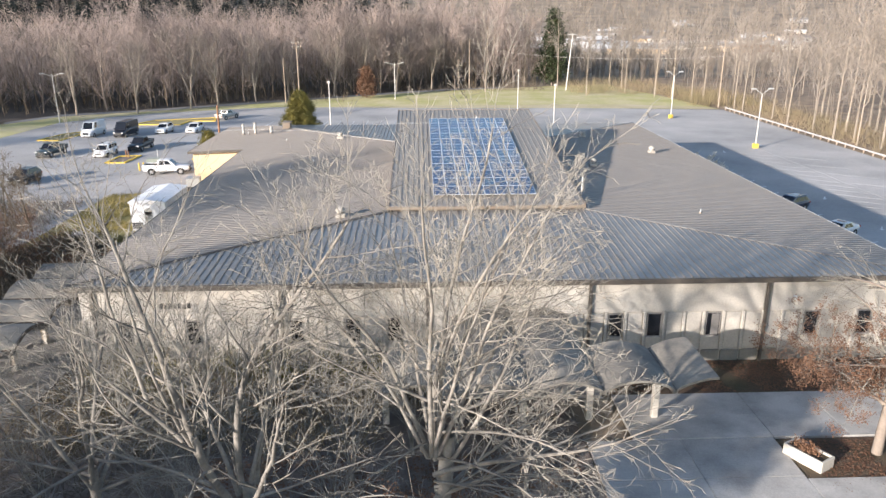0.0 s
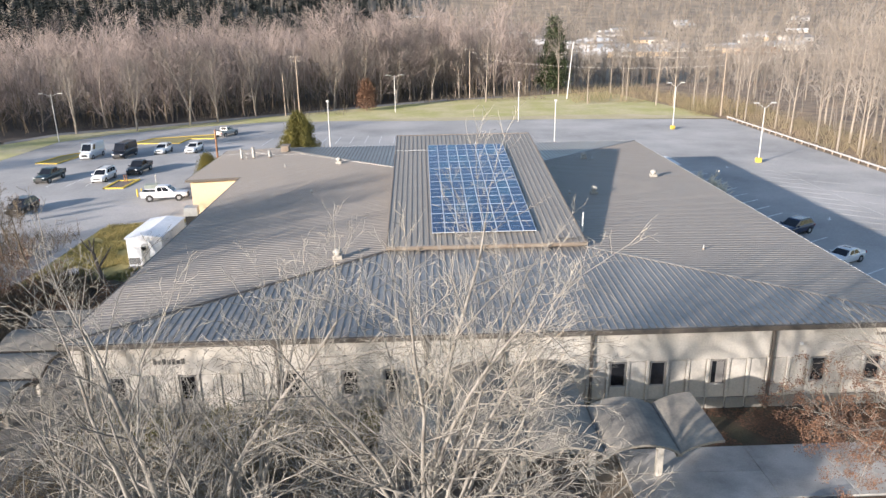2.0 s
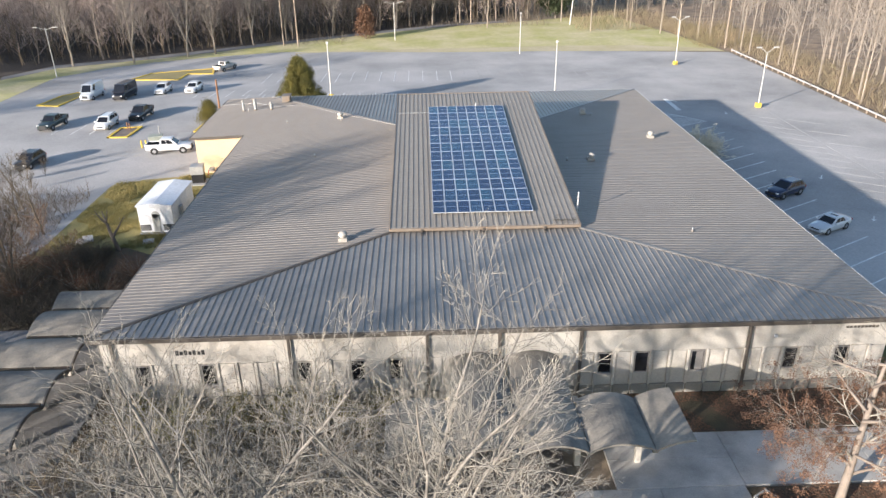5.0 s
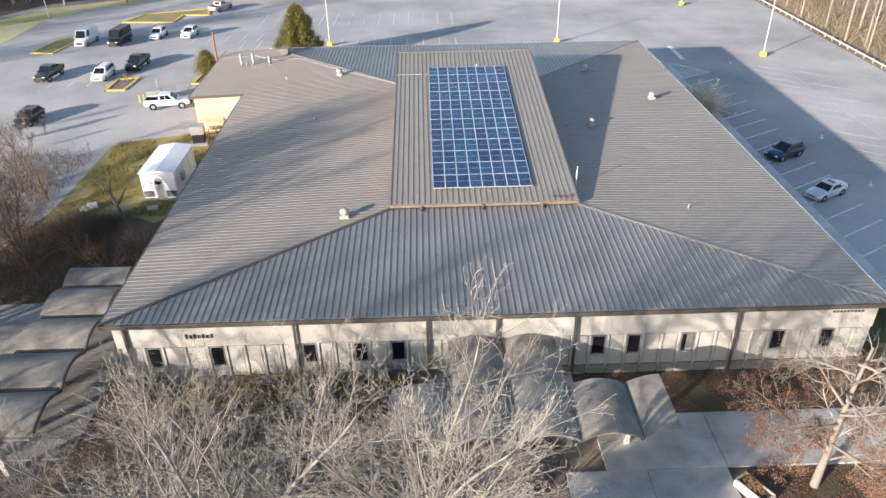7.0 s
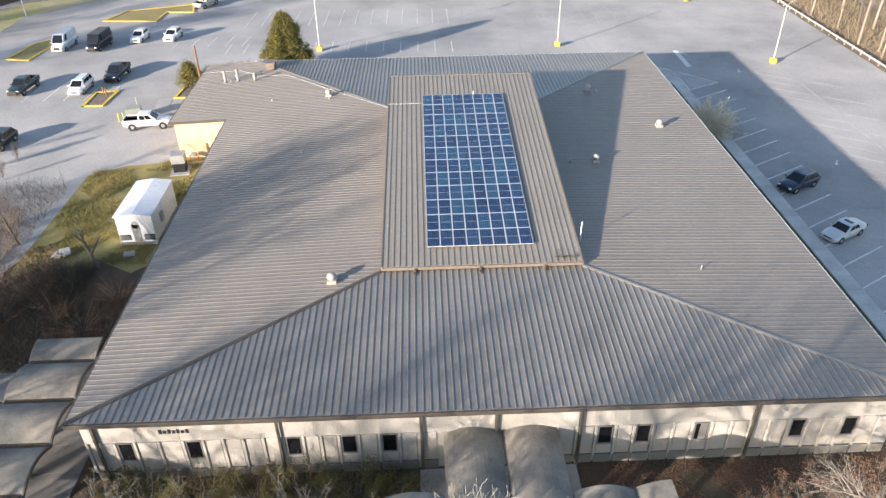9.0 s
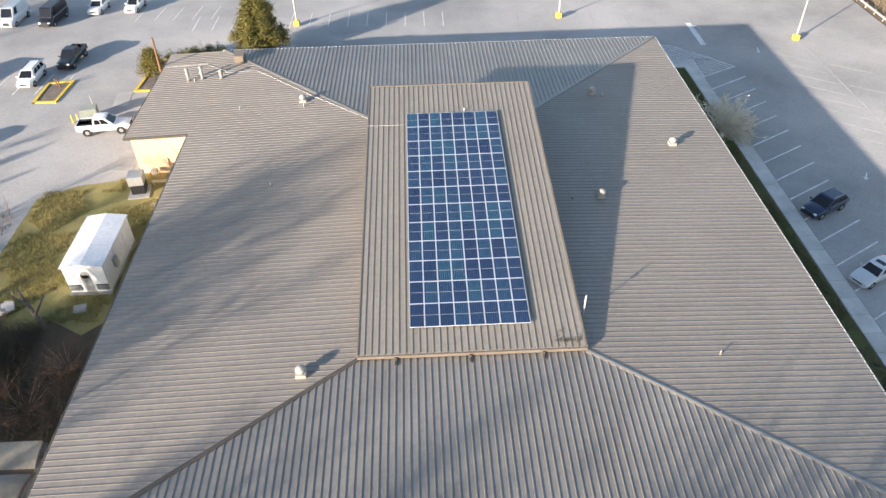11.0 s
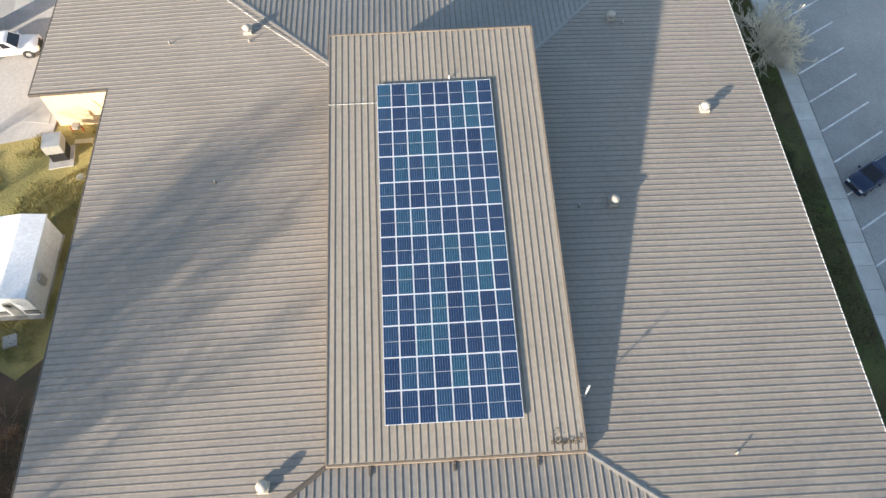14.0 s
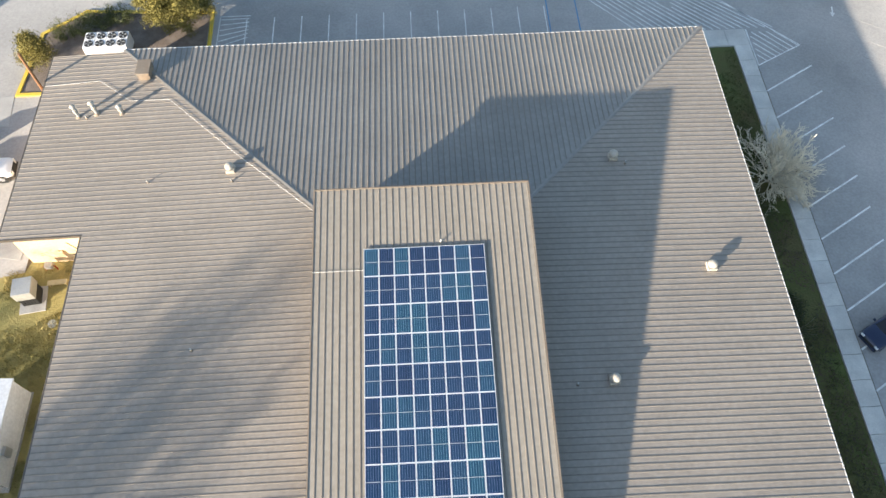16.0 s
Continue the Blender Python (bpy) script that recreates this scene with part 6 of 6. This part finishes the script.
rng = random.Random(19)
places = []
for k in range(2300):
    x = rng.uniform(-175, 36)
    places.append((x, back_edge(x) + 3 + rng.random() ** 1.2 * 105))
# BRUSH boles: the wood's self-shading is put into their colour
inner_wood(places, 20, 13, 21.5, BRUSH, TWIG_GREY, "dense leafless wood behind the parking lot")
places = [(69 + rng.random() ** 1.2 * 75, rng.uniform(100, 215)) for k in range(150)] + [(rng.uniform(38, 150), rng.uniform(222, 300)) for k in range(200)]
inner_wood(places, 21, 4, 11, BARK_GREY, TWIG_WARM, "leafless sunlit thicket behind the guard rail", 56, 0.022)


def far_woods(count, seed):
    """Distant bare trees: a thin bole and a spray of twigs each, all in one."""
    rng = random.Random(seed)
    vs, fs = [], []
    for k in range(count):
        y = 235 + rng.random() ** 1.4 * 900
        x = rng.uniform(-0.62, 0.66) * (y + 20)
        if x > 20 and 300 < y < 620 and rng.random() < 0.75:
            continue
        z = G + hill(x, y) - 1
        h = rng.uniform(8, 16)
        i = len(vs)
        vs += [(x - 0.15, y, z), (x + 0.15, y, z), (x, y, z + h * 0.8)]
        fs.append((i, i + 1, i + 2))
        for j in range(26):
            a, b = rng.random() * math.tau, rng.uniform(0.25, 0.95)
            q = Vector((x, y, z + h * b * 0.8))
            d = Vector((math.cos(a), math.sin(a) * 0.6, rng.uniform(0.5, 1.6))).normalized() * h * rng.uniform(0.12, 0.3)
            w = 0.05 + 0.00025 * y
            i = len(vs)
            vs += [q + Vector((-w, 0, 0)), q + Vector((w, 0, 0)), q + d]
            fs.append((i, i + 1, i + 2))
    return vs, fs


tagged(part("distant_woods", far_woods(6000, 9), TWIG_WARM), "distant leafless woods on the valley floor and hills", "woods", "", "stuff")


def valley_house(x, y, w, d, h, turn, mat, roofmat, label):
    t = thing("house", (x, y, G - 0.2 + hill(x, y)), turn, label, "house", "houses in the valley")
    part("wall", boxes(((-w, -d, -0.5), (w, d, h))), mat, t)
    part("roof", loft(bmesh.new(), [[(s * (w + 0.4), -d - 0.5, h), (s * (w + 0.4), 0, h + d * 0.45), (s * (w + 0.4), d + 0.5, h), (s * (w + 0.4), 0, h - 0.1)] for s in (-1, 1)]), roofmat, t)
    for k in range(3):
        xx = -w + w * (0.4 + 0.6 * k)
        win = part("window", boxes(((xx - 0.5, -d - 0.06, 1.0), (xx + 0.5, -d - 0.003, 2.2))), GLASS, t)


rng = random.Random(15)
for k in range(64):
    y = rng.uniform(380, 800)
    x = rng.uniform(-0.03, 0.52) * y
    valley_house(x, y, rng.uniform(4, 14), rng.uniform(3, 5), rng.uniform(2.4, 3.2), rng.uniform(-25, 25), rng.choice((CREAM, CONCRETE, YELLOW_WALL, CREAM_BASE)), rng.choice((STEEL, CONCRETE, ROOF, TRIM_WHITE)), "small pale house far off in the valley")
for x, y, w, d, m in ((-8, 330, 6, 5, WHITE_SHEET), (60, 320, 8, 5, CREAM), (150, 330, 8, 6, TAILGLASS)):
    valley_house(x, y, w, d, 4.5, 8, m if m is not TAILGLASS else CREAM, STEEL if m is not TAILGLASS else RUSTPOLE, "low building among the trees beyond the lot")


def conifer_belt(count, seed):
    """Dark conifers on the slope beyond the wood, past counting."""
    rng = random.Random(seed)
    vs, fs = [], []
    for k in range(count):
        y = 330 + rng.random() ** 1.2 * 640
        x = rng.uniform(-0.68, -0.02) * y + rng.gauss(0, 8)
        h, r = rng.uniform(13, 20), rng.uniform(2.2, 3.4)
        z = G + hill(x, y) - 1
        for j in range(11):
            b = j / 11
            for m in range(6):
                a = rng.random() * math.tau
                q = Vector((x, y, z + h * (b + 0.16)))
                d = Vector((math.cos(a), math.sin(a), -0.8)) * r * (1.05 - b)
                w = Vector((-math.sin(a), math.cos(a), 0)) * r * 0.5 * (1.1 - b)
                i = len(vs)
                vs += [q, q + d + w, q + d - w]
                fs.append((i, i + 1, i + 2))
    return vs, fs


tagged(part("distant_conifers", conifer_belt(3000, 12), PINE_FAR), "dark conifers on the far slope above the bare wood", "woods", "", "stuff")


def grass_tufts(spots, count, seed, h, mat, label):
    rng = random.Random(seed)
    vs, fs = [], []
    for k in range(count):
        x0, y0, x1, y1 = spots[rng.randrange(len(spots))]
        x, y = rng.uniform(x0, x1), rng.uniform(y0, y1)
        if noise.noise((x * 0.25, y * 0.25, 1.0)) < -0.12:
            continue
        for j in range(5):
            a = rng.random() * math.tau
            hh = h * rng.uniform(0.5, 1.4)
            px, py = x + rng.gauss(0, 0.08), y + rng.gauss(0, 0.08)
            i = len(vs)
            vs += [(px - math.sin(a) * 0.02, py + math.cos(a) * 0.02, gz(px, py)), (px + math.sin(a) * 0.02, py - math.cos(a) * 0.02, gz(px, py)), (px + math.cos(a) * hh * 0.5, py + math.sin(a) * hh * 0.5, gz(px, py) + hh)]
            fs.append((i, i + 1, i + 2))
    tagged(part("grass", (vs, fs), mat), label, "grass", "", "stuff")


heap = thing("stone_heap", (-33.4, 66.9, G), 0, "small heap of pale broken concrete in the grass", "rubble")
rng = random.Random(8)
for k in range(7):
    bm = boxes(((-0.45, -0.3, 0), (0.45, 0.3, 0.16)), bevel=0.05)
    bmesh.ops.transform(bm, matrix=pose(rng.uniform(-0.9, 0.9), rng.uniform(-0.45, 0.45), 0.03 + 0.05 * k, rng.uniform(-18, 18), rng.uniform(-18, 18), rng.uniform(0, 180)), verts=bm.verts)
    part("stone", bm, CONCRETE, heap)

grass_tufts([(-36.9, 64, -30, 83.5), (-30, 65, -22.6, 85.5)], 9000, 5, 0.30, GRASS, "tussocks of long dry grass beside the shed")


def fallen(spots, count, seed, mat, label):
    rng = random.Random(seed)
    vs, fs = [], []
    for k in range(count):
        x0, y0, x1, y1 = spots[rng.randrange(len(spots))]
        x, y = rng.uniform(x0, x1), rng.uniform(y0, y1)
        if noise.noise((x * 0.4, y * 0.4, 7.0)) < -0.2:
            continue
        a, z, r = rng.random() * math.tau, G + 0.04 + rng.random() * 0.03, rng.uniform(0.05, 0.10)
        i = len(vs)
        vs += [(x + math.cos(a) * r, y + math.sin(a) * r, z), (x - math.sin(a) * r * 0.6, y + math.cos(a) * r * 0.6, z + rng.random() * 0.04), (x - math.cos(a) * r, y - math.sin(a) * r, z), (x + math.sin(a) * r * 0.6, y - math.cos(a) * r * 0.6, z + rng.random() * 0.04)]
        fs.append((i, i + 1, i + 2, i + 3))
    tagged(part("fallen_leaves", (vs, fs), mat), label, "leaves", "", "stuff")


fallen([(9, 38.4, 32, 42.2), (17, 29.2, 36, 33.4), (-12, 25, 6, 33)], 17000, 4, LEAF_BROWN, "scattered brown fallen leaves on the shaded lawn")
grass_tufts([(29.2, 44, 34.5, 107.6)], 9000, 6, 0.17, SHRUB, "low green tufts of the grass strip along the wall")
fallen([(29.2, 44, 34.4, 90)], 9000, 8, LITTER, "dark leaf litter on the grass strip along the wall")
